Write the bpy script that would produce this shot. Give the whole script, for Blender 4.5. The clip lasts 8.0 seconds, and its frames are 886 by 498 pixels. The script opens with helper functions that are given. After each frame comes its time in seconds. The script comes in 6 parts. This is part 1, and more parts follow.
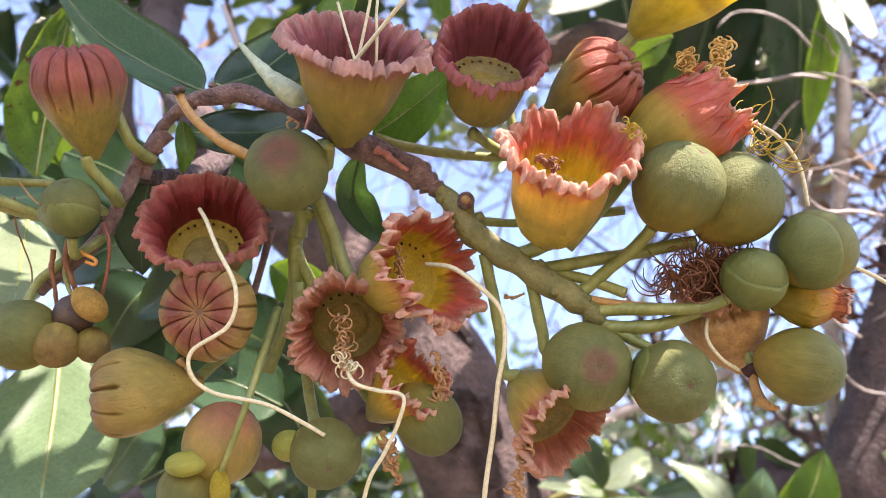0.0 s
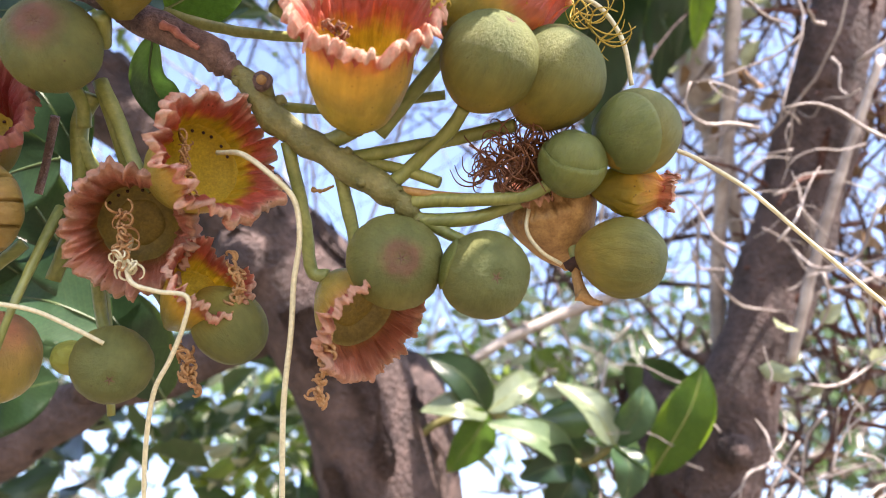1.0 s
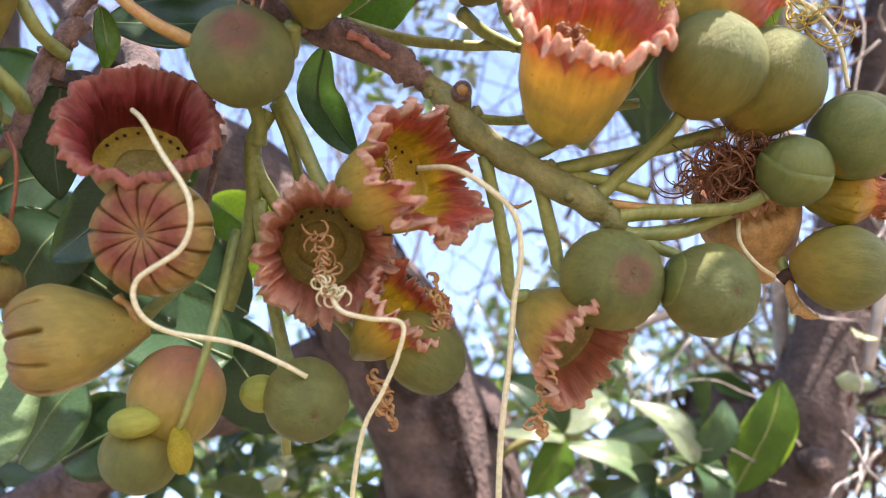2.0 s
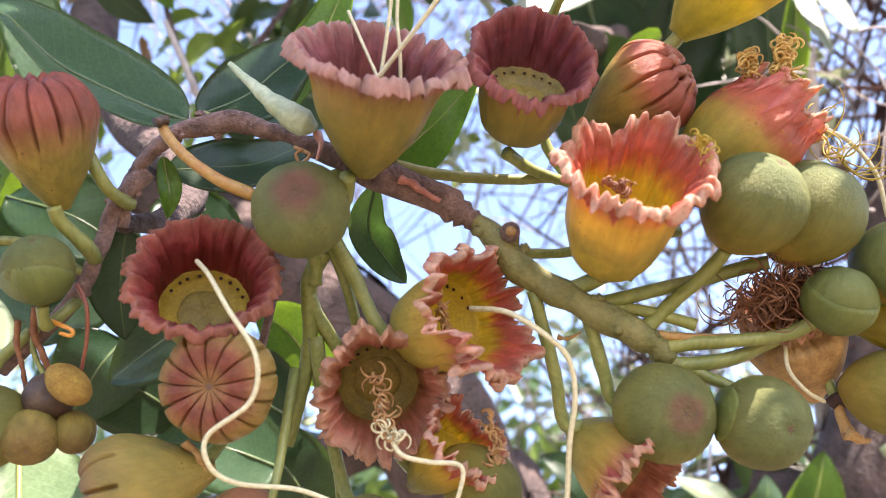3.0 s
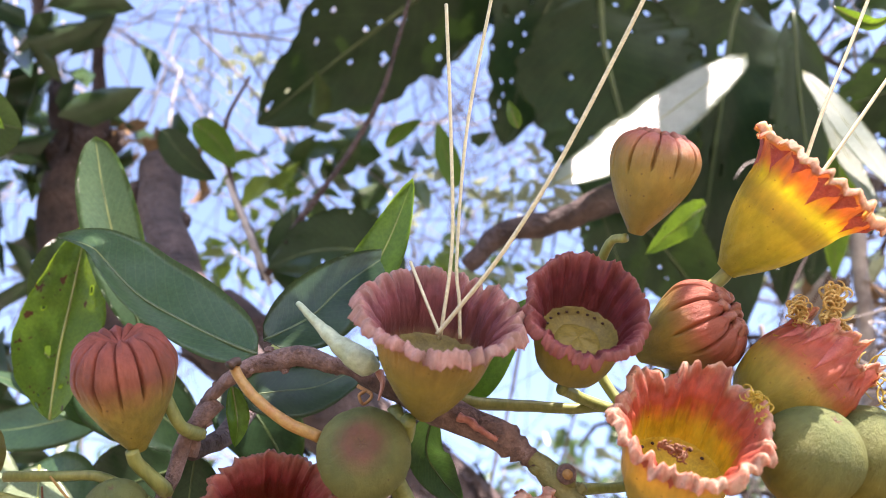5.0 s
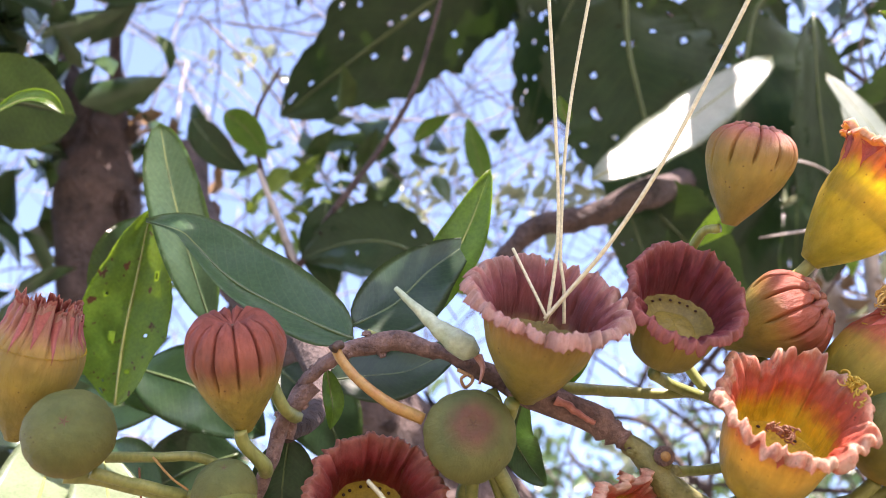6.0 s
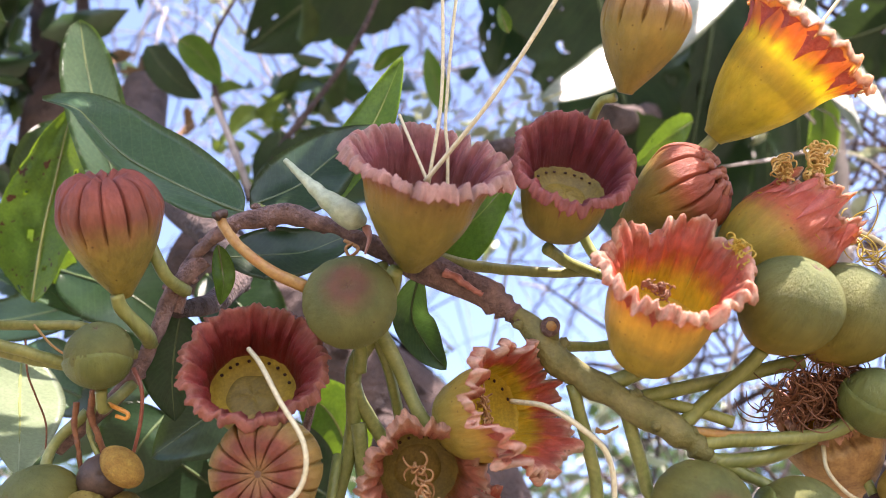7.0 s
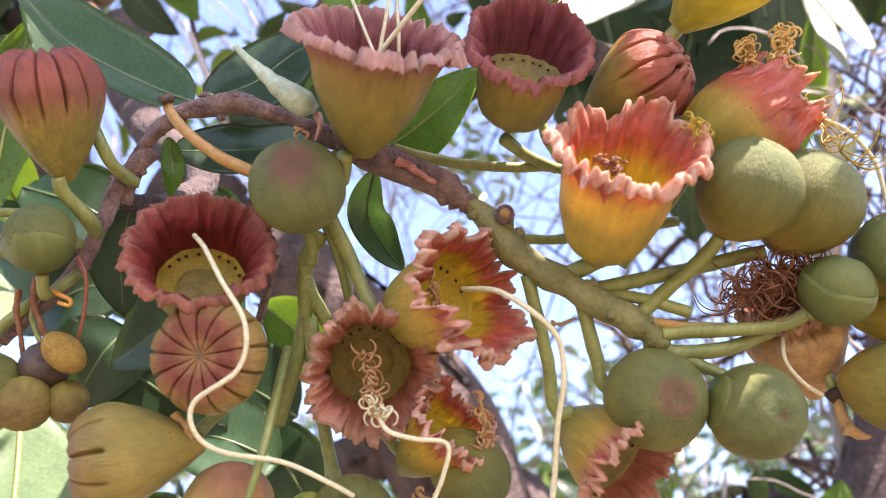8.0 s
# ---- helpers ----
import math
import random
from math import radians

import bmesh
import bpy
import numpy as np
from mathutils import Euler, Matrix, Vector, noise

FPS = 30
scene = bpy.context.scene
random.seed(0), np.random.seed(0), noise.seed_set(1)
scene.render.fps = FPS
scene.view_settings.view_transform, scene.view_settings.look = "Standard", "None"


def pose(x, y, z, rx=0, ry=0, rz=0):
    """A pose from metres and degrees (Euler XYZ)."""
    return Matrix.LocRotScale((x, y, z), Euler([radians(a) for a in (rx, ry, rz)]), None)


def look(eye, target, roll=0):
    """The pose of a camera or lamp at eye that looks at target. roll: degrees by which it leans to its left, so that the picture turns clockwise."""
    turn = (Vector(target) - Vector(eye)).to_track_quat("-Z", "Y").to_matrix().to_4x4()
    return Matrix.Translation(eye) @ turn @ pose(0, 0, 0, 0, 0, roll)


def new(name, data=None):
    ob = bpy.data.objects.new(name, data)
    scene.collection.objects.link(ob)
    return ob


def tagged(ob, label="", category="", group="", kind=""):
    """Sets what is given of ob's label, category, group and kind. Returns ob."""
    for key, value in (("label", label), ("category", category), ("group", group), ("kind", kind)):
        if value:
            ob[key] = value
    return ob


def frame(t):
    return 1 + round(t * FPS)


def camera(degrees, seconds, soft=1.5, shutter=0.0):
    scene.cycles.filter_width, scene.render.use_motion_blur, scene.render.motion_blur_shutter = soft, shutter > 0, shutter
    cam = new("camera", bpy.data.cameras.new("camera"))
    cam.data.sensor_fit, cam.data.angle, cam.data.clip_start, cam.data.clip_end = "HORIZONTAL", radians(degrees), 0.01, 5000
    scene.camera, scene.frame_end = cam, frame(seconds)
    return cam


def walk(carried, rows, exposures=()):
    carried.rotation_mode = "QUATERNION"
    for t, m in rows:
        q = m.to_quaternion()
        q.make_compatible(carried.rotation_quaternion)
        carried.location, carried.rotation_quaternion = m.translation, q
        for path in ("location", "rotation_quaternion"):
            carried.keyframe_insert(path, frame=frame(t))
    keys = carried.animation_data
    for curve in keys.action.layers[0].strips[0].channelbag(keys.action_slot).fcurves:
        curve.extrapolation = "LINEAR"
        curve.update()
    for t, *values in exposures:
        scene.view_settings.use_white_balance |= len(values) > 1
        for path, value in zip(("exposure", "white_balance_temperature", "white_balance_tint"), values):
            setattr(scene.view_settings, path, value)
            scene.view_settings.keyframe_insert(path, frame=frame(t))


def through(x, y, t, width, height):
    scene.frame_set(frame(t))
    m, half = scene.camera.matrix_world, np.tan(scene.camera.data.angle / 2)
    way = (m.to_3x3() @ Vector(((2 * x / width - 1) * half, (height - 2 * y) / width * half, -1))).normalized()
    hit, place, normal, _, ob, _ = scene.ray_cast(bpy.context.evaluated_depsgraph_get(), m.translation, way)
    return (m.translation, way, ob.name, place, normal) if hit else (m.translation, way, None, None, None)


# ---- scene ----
cam = camera(60.3, 8.0, 0.8)
cam.data.dof.use_dof = True
cam.data.dof.focus_distance = 0.2
cam.data.dof.aperture_fstop = 14.5
PATH = [
    (0, (0.0036, 0.0008, 1.7013), (-0.0001, 0.1649, 1.8154), 0.55),
    (0.2, (0.0097, 0.0060, 1.6985), (0.0074, 0.1702, 1.8128), -0.56),
    (0.3, (0.0130, 0.0087, 1.6974), (0.0145, 0.1740, 1.8100), -1.09),
    (0.5, (0.0201, 0.0133, 1.6960), (0.0294, 0.1819, 1.8031), -2.11),
    (0.7, (0.0295, 0.0175, 1.6969), (0.0386, 0.1871, 1.8025), -2.69),
    (0.8, (0.0334, 0.0194, 1.6978), (0.0442, 0.1890, 1.8032), -2.87),
    (1, (0.0372, 0.0232, 1.6993), (0.0496, 0.1950, 1.8010), -3.12),
    (1.2, (0.0288, 0.0274, 1.6997), (0.0417, 0.1994, 1.8010), -3.38),
    (1.3, (0.0202, 0.0296, 1.6998), (0.0344, 0.2012, 1.8016), -3.64),
    (1.5, (0.0007, 0.0340, 1.7007), (0.0170, 0.2026, 1.8071), -4.75),
    (1.7, (-0.0123, 0.0369, 1.7044), (0.0081, 0.2066, 1.8084), -5.84),
    (2.8, (-0.0208, 0.0233, 1.7180), (-0.0056, 0.1870, 1.8320), -6.82),
    (3, (-0.0230, 0.0186, 1.7245), (-0.0085, 0.1816, 1.8395), -6.78),
    (3.2, (-0.0226, 0.0127, 1.7318), (-0.0103, 0.1727, 1.8511), -6.71),
    (3.3, (-0.0221, 0.0100, 1.7349), (-0.0104, 0.1699, 1.8544), -6.67),
    (3.5, (-0.0201, 0.0073, 1.7378), (-0.0067, 0.1674, 1.8569), -6.66),
    (3.7, (-0.0167, 0.0082, 1.7370), (0.0000, 0.1671, 1.8573), -6.71),
    (3.8, (-0.0148, 0.0089, 1.7362), (-0.0001, 0.1672, 1.8576), -6.72),
    (4, (-0.0115, 0.0098, 1.7354), (0.0014, 0.1652, 1.8606), -6.63),
    (4.2, (-0.0095, 0.0065, 1.7387), (0.0013, 0.1613, 1.8649), -6.15),
    (4.3, (-0.0090, 0.0030, 1.7420), (0.0008, 0.1579, 1.8681), -5.80),
    (4.5, (-0.0087, -0.0056, 1.7486), (-0.0023, 0.1461, 1.8788), -5.14),
    (4.7, (-0.0166, -0.0115, 1.7516), (-0.0114, 0.1389, 1.8834), -4.89),
    (5.8, (-0.0416, -0.0108, 1.7463), (-0.0331, 0.1386, 1.8790), -5.41),
    (6, (-0.0572, -0.0129, 1.7479), (-0.0453, 0.1374, 1.8793), -5.83),
    (6.2, (-0.0525, -0.0093, 1.7439), (-0.0470, 0.1395, 1.8774), -5.01),
    (6.3, (-0.0478, -0.0057, 1.7400), (-0.0456, 0.1433, 1.8734), -4.31),
    (6.5, (-0.0378, 0.0016, 1.7326), (-0.0349, 0.1520, 1.8644), -3.49),
    (6.7, (-0.0309, 0.0059, 1.7290), (-0.0233, 0.1557, 1.8612), -3.98),
    (6.8, (-0.0289, 0.0070, 1.7284), (-0.0200, 0.1581, 1.8591), -4.37),
    (7, (-0.0274, 0.0078, 1.7279), (-0.0185, 0.1619, 1.8550), -4.66),
    (7.2, (-0.0284, 0.0081, 1.7270), (-0.0243, 0.1635, 1.8528), -4.20),
    (7.3, (-0.0291, 0.0083, 1.7263), (-0.0255, 0.1643, 1.8514), -3.95),
    (7.5, (-0.0301, 0.0099, 1.7238), (-0.0220, 0.1665, 1.8481), -3.66),
    (7.7, (-0.0272, 0.0144, 1.7201), (-0.0173, 0.1727, 1.8419), -3.75),
    (7.8, (-0.0241, 0.0177, 1.7179), (-0.0150, 0.1760, 1.8398), -3.86),
    (8, (-0.0163, 0.0256, 1.7131), (-0.0080, 0.1830, 1.8361), -4.12),
]
walk(cam, [(t, look(eye, target, roll)) for t, eye, target, roll in PATH], [(0.0, 2.13, 6650, 26), (0.5, 2.14, 6650, 23), (1.5, 2.09, 6650, 22), (3.0, 2.29, 6650, 22), (4.2, 2.05, 6650, 23), (6.0, 2.17, 6650, 27), (7.0, 2.13, 6650, 27), (8.0, 2.30, 6650, 27)])

# ---- light ----
SUN_ELEVATION, SUN_AZIMUTH = radians(49.8), radians(145.9)  # azimuth from +y towards +x
world = bpy.data.worlds.new("sky")
world.use_nodes = True
scene.world = world
wt = world.node_tree
sky = wt.nodes.new("ShaderNodeTexSky")
sky.sky_type, sky.sun_disc = "NISHITA", False
sky.sun_elevation, sky.sun_rotation = SUN_ELEVATION, SUN_AZIMUTH
wt.nodes["Background"].inputs["Strength"].default_value = 0.15
wt.links.new(sky.outputs["Color"], wt.nodes["Background"].inputs["Color"])
sun = new("sun", bpy.data.lights.new("sun", "SUN"))
sun.data.energy, sun.data.angle, sun.data.color = 5.0, radians(0.5), (1.0, 0.93, 0.82)
to_sun = Vector((math.sin(SUN_AZIMUTH) * math.cos(SUN_ELEVATION), math.cos(SUN_AZIMUTH) * math.cos(SUN_ELEVATION), math.sin(SUN_ELEVATION)))
sun.matrix_world = look(to_sun * 5, (0, 0, 0))

# ---- helpers of this scene: the branch's own frame, in centimetres, tipped 35 degrees ----
BASE = pose(0, 0, 1.70, 35)
TURN = BASE.to_3x3()


def at(p):
    return BASE @ (Vector(p) / 100)


def way(v):
    return (TURN @ Vector(v)).normalized()


def basis(origin, axis, spin=0.0):
    """A pose at origin (branch frame) with its z along axis (branch frame)."""
    z = way(axis)
    q = z.to_track_quat("Z", "Y").to_matrix().to_4x4()
    return Matrix.Translation(at(origin)) @ q @ Matrix.Rotation(radians(spin), 4, "Z")


def part(name, bm, material, parent, label=""):
    me = bpy.data.meshes.new(name)
    bm.to_mesh(me)
    bm.free()
    for p in me.polygons:
        p.use_smooth = True
    me.materials.append(material)
    ob = new(name, me)
    ob.parent = parent
    if label:
        ob["label"] = label
    return ob


def thing(name, m, label, category, group="", kind=""):
    ob = new(name)
    ob.empty_display_size = 0.005
    ob.matrix_world = m
    return tagged(ob, label, category, group, kind)


def smooth_line(points, n):
    """Points along a Catmull-Rom line through the given ones."""
    p = [Vector(q) for q in points]
    if len(p) == 2:
        return [p[0].lerp(p[1], i / n) for i in range(n + 1)]
    p = [2 * p[0] - p[1]] + p + [2 * p[-1] - p[-2]]
    out, spans = [], len(p) - 3
    for i in range(n + 1):
        s = min(i * spans / n, spans - 1e-6)
        k, f = int(s), s - int(s)
        a, b, c, d = p[k : k + 4]
        out.append(0.5 * (2 * b + (c - a) * f + (2 * a - 5 * b + 4 * c - d) * f * f + (3 * b - a - 3 * c + d) * f**3))
    return out


def tube(bm, points, radii, n=24, seg=10, rough=0.0, seed=0.0, caps=True):
    """A round stem through the points (metres) with radii (metres) along it."""
    line = smooth_line(points, n)
    flat = None
    rings = []
    for i, c in enumerate(line):
        t = (line[min(i + 1, n)] - line[max(i - 1, 0)]).normalized()
        if flat is None:
            flat = t.orthogonal().normalized()
        flat = (flat - t * flat.dot(t)).normalized()
        side = t.cross(flat)
        s = i / n * (len(radii) - 1)
        k = min(int(s), len(radii) - 2)
        r = radii[k] + (radii[k + 1] - radii[k]) * (s - k)
        ring = []
        for j in range(seg):
            a = 2 * math.pi * j / seg
            d = flat * math.cos(a) + side * math.sin(a)
            q = r
            if rough:
                q *= 1 + rough * noise.noise((c + d * r) / (r * 2.2) + Vector((seed, 0, 0)))
            ring.append(bm.verts.new(c + d * q))
        rings.append(ring)
    for a, b in zip(rings, rings[1:]):
        for j in range(seg):
            bm.faces.new((a[j], a[(j + 1) % seg], b[(j + 1) % seg], b[j]))
    if caps:
        bm.faces.new(list(reversed(rings[0])))
        bm.faces.new(rings[-1])


def lathe(bm, profile, seg, shape=None, close=True):
    """A turned body: profile of (radius, height); shape(angle, index, r, z) may move a point (x, y, z)."""
    low = min(z for _, z in profile)
    high = max(z for _, z in profile)
    mark = bm.verts.layers.float.get("along") or bm.verts.layers.float.new("along")
    rings = []
    for k, (r, z) in enumerate(profile):
        if r < 1e-9:
            rings.append([bm.verts.new(shape(0.0, k, 0.0, z) if shape else (0, 0, z))])
            continue
        ring = []
        for j in range(seg):
            a = 2 * math.pi * j / seg
            if shape:
                ring.append(bm.verts.new(shape(a, k, r, z)))
            else:
                ring.append(bm.verts.new((r * math.cos(a), r * math.sin(a), z)))
        rings.append(ring)
    for ring, (r, z) in zip(rings, profile):
        for v in ring:
            v[mark] = (z - low) / (high - low)
    for a, b in zip(rings, rings[1:]):
        for j in range(seg):
            i = (j + 1) % seg
            if len(a) == 1:
                bm.faces.new((a[0], b[i], b[j]))
            elif len(b) == 1:
                bm.faces.new((a[j], a[i], b[0]))
            else:
                bm.faces.new((a[j], a[i], b[i], b[j]))
    return rings


def refine(profile, n):
    """A smooth profile through the given (radius, height) pairs."""
    return [(max(p.x, 0), p.y) for p in smooth_line([(r, z, 0) for r, z in profile], n)]


def rooted(points):
    """The points with one more straight below the last, in the ground."""
    x, y, z = points[-1]
    h = (at(points[-1]).z + 0.05) * 100
    return points + [(x, y - math.sin(radians(35)) * h, z - math.cos(radians(35)) * h)]


# ---- materials ----
def nodes_of(name):
    m = bpy.data.materials.new(name)
    m.use_nodes = True
    t = m.node_tree
    return m, t, t.nodes["Principled BSDF"], t.nodes["Material Output"]


def add(t, kind, **values):
    n = t.nodes.new(kind)
    for key, v in values.items():
        n.inputs[key.replace("_", " ")].default_value = v
    return n


def ramp(t, source, stops, smooth=False):
    n = t.nodes.new("ShaderNodeValToRGB")
    e = n.color_ramp.elements
    while len(e) < len(stops):
        e.new(0.5)
    for el, (p, c) in zip(e, stops):
        el.position, el.color = p, (*c, 1) if len(c) == 3 else c
    if smooth:
        n.color_ramp.interpolation = "EASE"
    t.links.new(source, n.inputs["Fac"])
    return n


def mixed(t, fac, a, b, blend="MIX"):
    n = t.nodes.new("ShaderNodeMix")
    n.data_type, n.blend_type = "RGBA", blend
    slots = [s for s in n.inputs if s.enabled]
    for s, v in zip(slots, (fac, a, b)):
        if hasattr(v, "is_linked"):
            t.links.new(v, s)
        elif isinstance(v, tuple):
            s.default_value = (*v, 1) if len(v) == 3 else v
        else:
            s.default_value = v
    return [o for o in n.outputs if o.enabled][0]


def noise_of(t, coord, scale, detail=4.0, rough=0.6, stretch=None):
    n = add(t, "ShaderNodeTexNoise", Scale=scale, Detail=detail, Roughness=rough)
    if stretch:
        m = t.nodes.new("ShaderNodeMapping")
        m.inputs["Scale"].default_value = stretch
        t.links.new(coord, m.inputs["Vector"])
        coord = m.outputs["Vector"]
    t.links.new(coord, n.inputs["Vector"])
    return n.outputs["Fac"]


def bumped(t, bsdf, height, strength, distance):
    b = add(t, "ShaderNodeBump", Strength=strength, Distance=distance)
    t.links.new(height, b.inputs["Height"])
    t.links.new(b.outputs["Normal"], bsdf.inputs["Normal"])
    return b


def lit_through(t, bsdf, out, colour, share):
    """Lets some light through, as flesh and leaves do."""
    tr = t.nodes.new("ShaderNodeBsdfTranslucent")
    if hasattr(colour, "is_linked"):
        t.links.new(colour, tr.inputs["Color"])
    else:
        tr.inputs["Color"].default_value = (*colour, 1)
    mx = t.nodes.new("ShaderNodeMixShader")
    mx.inputs[0].default_value = share
    t.links.new(bsdf.outputs[0], mx.inputs[1])
    t.links.new(tr.outputs[0], mx.inputs[2])
    t.links.new(mx.outputs[0], out.inputs["Surface"])


def flesh(name, stops, specks=0.5, rough=0.42, share=0.25, through_mul=(1.3, 1.1, 0.4), streak=0.25, speck_colour=(0.05, 0.02, 0.01), wobble=0.24, sheen=0.4):
    """Fruit skin: colour along the fruit's own axis (0 base, 1 tip), blotches, streaks, dark specks."""
    m, t, b, out = nodes_of(name)
    tc = t.nodes.new("ShaderNodeTexCoord")
    obj = tc.outputs["Object"]
    along = t.nodes.new("ShaderNodeAttribute")
    along.attribute_name = "along"
    wob = noise_of(t, obj, 300, 3)
    ma = t.nodes.new("ShaderNodeMath")
    ma.operation = "MULTIPLY_ADD"
    t.links.new(wob, ma.inputs[0])
    ma.inputs[1].default_value = wobble
    t.links.new(along.outputs["Fac"], ma.inputs[2])
    sh = t.nodes.new("ShaderNodeMath")
    sh.operation = "SUBTRACT"
    t.links.new(ma.outputs[0], sh.inputs[0])
    sh.inputs[1].default_value = wobble / 2
    col = ramp(t, sh.outputs[0], stops).outputs["Color"]
    # lengthwise streaks
    st = ramp(t, noise_of(t, obj, 500, 4, 0.7, (1, 1, 0.15)), [(0.3, (0.62, 0.6, 0.55)), (0.72, (1.12, 1.1, 1.05))]).outputs["Color"]
    col = mixed(t, streak * 2, col, mixed(t, 1.0, col, st, "MULTIPLY"))
    blot = ramp(t, noise_of(t, obj, 130, 3), [(0.33, (0.72, 0.78, 0.72)), (0.67, (1.14, 1.08, 1.02))]).outputs["Color"]
    col = mixed(t, 0.8, col, mixed(t, 1.0, col, blot, "MULTIPLY"))
    if specks:
        v = add(t, "ShaderNodeTexVoronoi", Scale=620.0, Randomness=1.0)
        t.links.new(obj, v.inputs["Vector"])
        dot = ramp(t, v.outputs["Distance"], [(0.1, (1, 1, 1)), (0.2, (0, 0, 0))]).outputs["Color"]
        few = ramp(t, noise_of(t, obj, 260, 2), [(0.6 - 0.12 * specks, (0, 0, 0)), (0.66, (1, 1, 1))]).outputs["Color"]
        both = mixed(t, 1.0, dot, few, "MULTIPLY")
        bw = t.nodes.new("ShaderNodeRGBToBW")
        t.links.new(both, bw.inputs[0])
        sc = t.nodes.new("ShaderNodeMath")
        sc.operation = "MULTIPLY"
        t.links.new(bw.outputs[0], sc.inputs[0])
        sc.inputs[1].default_value = 0.75
        col = mixed(t, sc.outputs[0], col, speck_colour)
    t.links.new(col, b.inputs["Base Color"])
    b.inputs["Roughness"].default_value = rough
    b.inputs["Specular IOR Level"].default_value = sheen
    bumped(t, b, noise_of(t, obj, 700, 6, 0.75, (1, 1, 0.3)), 0.8, 0.001)
    lit_through(t, b, out, mixed(t, 1.0, col, through_mul, "MULTIPLY"), share)
    return m


def plain(name, a, c, scale, rough=0.6, share=0.0, bump=0.3, dist=0.0005, stretch=None, metal=0.0):
    """Two-tone mottled surface."""
    m, t, b, out = nodes_of(name)
    obj = t.nodes.new("ShaderNodeTexCoord").outputs["Object"]
    n1, n2 = noise_of(t, obj, scale, 5, 0.65, stretch), noise_of(t, obj, scale * 5, 4, 0.6, stretch)
    col = ramp(t, n1, [(0.32, a), (0.68, c)]).outputs["Color"]
    fine = ramp(t, n2, [(0.3, (0.72, 0.72, 0.72)), (0.7, (1.15, 1.15, 1.15))]).outputs["Color"]
    col = mixed(t, 0.8, col, mixed(t, 1.0, col, fine, "MULTIPLY"))
    t.links.new(col, b.inputs["Base Color"])
    b.inputs["Roughness"].default_value = rough
    bumped(t, b, n2, bump, dist)
    if share:
        lit_through(t, b, out, col, share)
    return m


def leaf_skin(name, dark, light, vein, rough=0.3, share=0.4, through=(0.25, 0.45, 0.03), spots=0.0, gloss=0.5):
    """Leaf: midrib and side veins from the blade's own coordinates (u across, v along)."""
    m, t, b, out = nodes_of(name)
    tc = t.nodes.new("ShaderNodeTexCoord")
    uv, obj = tc.outputs["UV"], tc.outputs["Object"]
    sep = t.nodes.new("ShaderNodeSeparateXYZ")
    t.links.new(uv, sep.inputs[0])

    def calc(op, a, c=0.0, d=0.0):
        n = t.nodes.new("ShaderNodeMath")
        n.operation = op
        for s, v in zip(n.inputs, (a, c, d)):
            if hasattr(v, "is_linked"):
                t.links.new(v, s)
            else:
                s.default_value = v
        return n.outputs[0]

    across = calc("ABSOLUTE", calc("SUBTRACT", sep.outputs["X"], 0.5))
    rib = calc("LESS_THAN", across, 0.014)
    slant = calc("SUBTRACT", calc("MULTIPLY", sep.outputs["Y"], 19.0), calc("MULTIPLY", across, 9.0))
    wave = calc("ABSOLUTE", calc("SUBTRACT", calc("FRACT", slant), 0.5))
    side = ramp(t, wave, [(0.0, (1, 1, 1)), (0.11, (0, 0, 0))]).outputs["Color"]
    sbw = t.nodes.new("ShaderNodeRGBToBW")
    t.links.new(side, sbw.inputs[0])
    veins = calc("MAXIMUM", rib, calc("MULTIPLY", sbw.outputs[0], 0.13))
    base = ramp(t, noise_of(t, obj, 60, 5, 0.6), [(0.3, dark), (0.7, light)]).outputs["Color"]
    fine = ramp(t, noise_of(t, obj, 900, 3), [(0.3, (0.8, 0.8, 0.8)), (0.7, (1.1, 1.1, 1.1))]).outputs["Color"]
    base = mixed(t, 1.0, base, fine, "MULTIPLY")
    col = mixed(t, veins, base, vein)
    thr = mixed(t, calc("MULTIPLY", veins, 0.6), mixed(t, 1.0, base, (through[0] / max(light[0], 0.01), through[1] / max(light[1], 0.01), through[2] / max(light[2], 0.01)), "MULTIPLY"), through)
    if spots:
        v = noise_of(t, obj, 220, 2)
        mask = ramp(t, v, [(0.70 - 0.08 * spots, (0, 0, 0)), (0.74 - 0.08 * spots, (1, 1, 1))]).outputs["Color"]
        mb = t.nodes.new("ShaderNodeRGBToBW")
        t.links.new(mask, mb.inputs[0])
        col = mixed(t, mb.outputs[0], col, (0.12, 0.05, 0.02))
        thr = mixed(t, mb.outputs[0], thr, (0.15, 0.06, 0.02))
    t.links.new(col, b.inputs["Base Color"])
    b.inputs["Roughness"].default_value = rough
    b.inputs["Specular IOR Level"].default_value = gloss
    hb = calc("MULTIPLY_ADD", noise_of(t, obj, 500, 3), 0.4, veins)
    bumped(t, b, hb, 0.25, 0.0004)
    lit_through(t, b, out, thr, share)
    return m


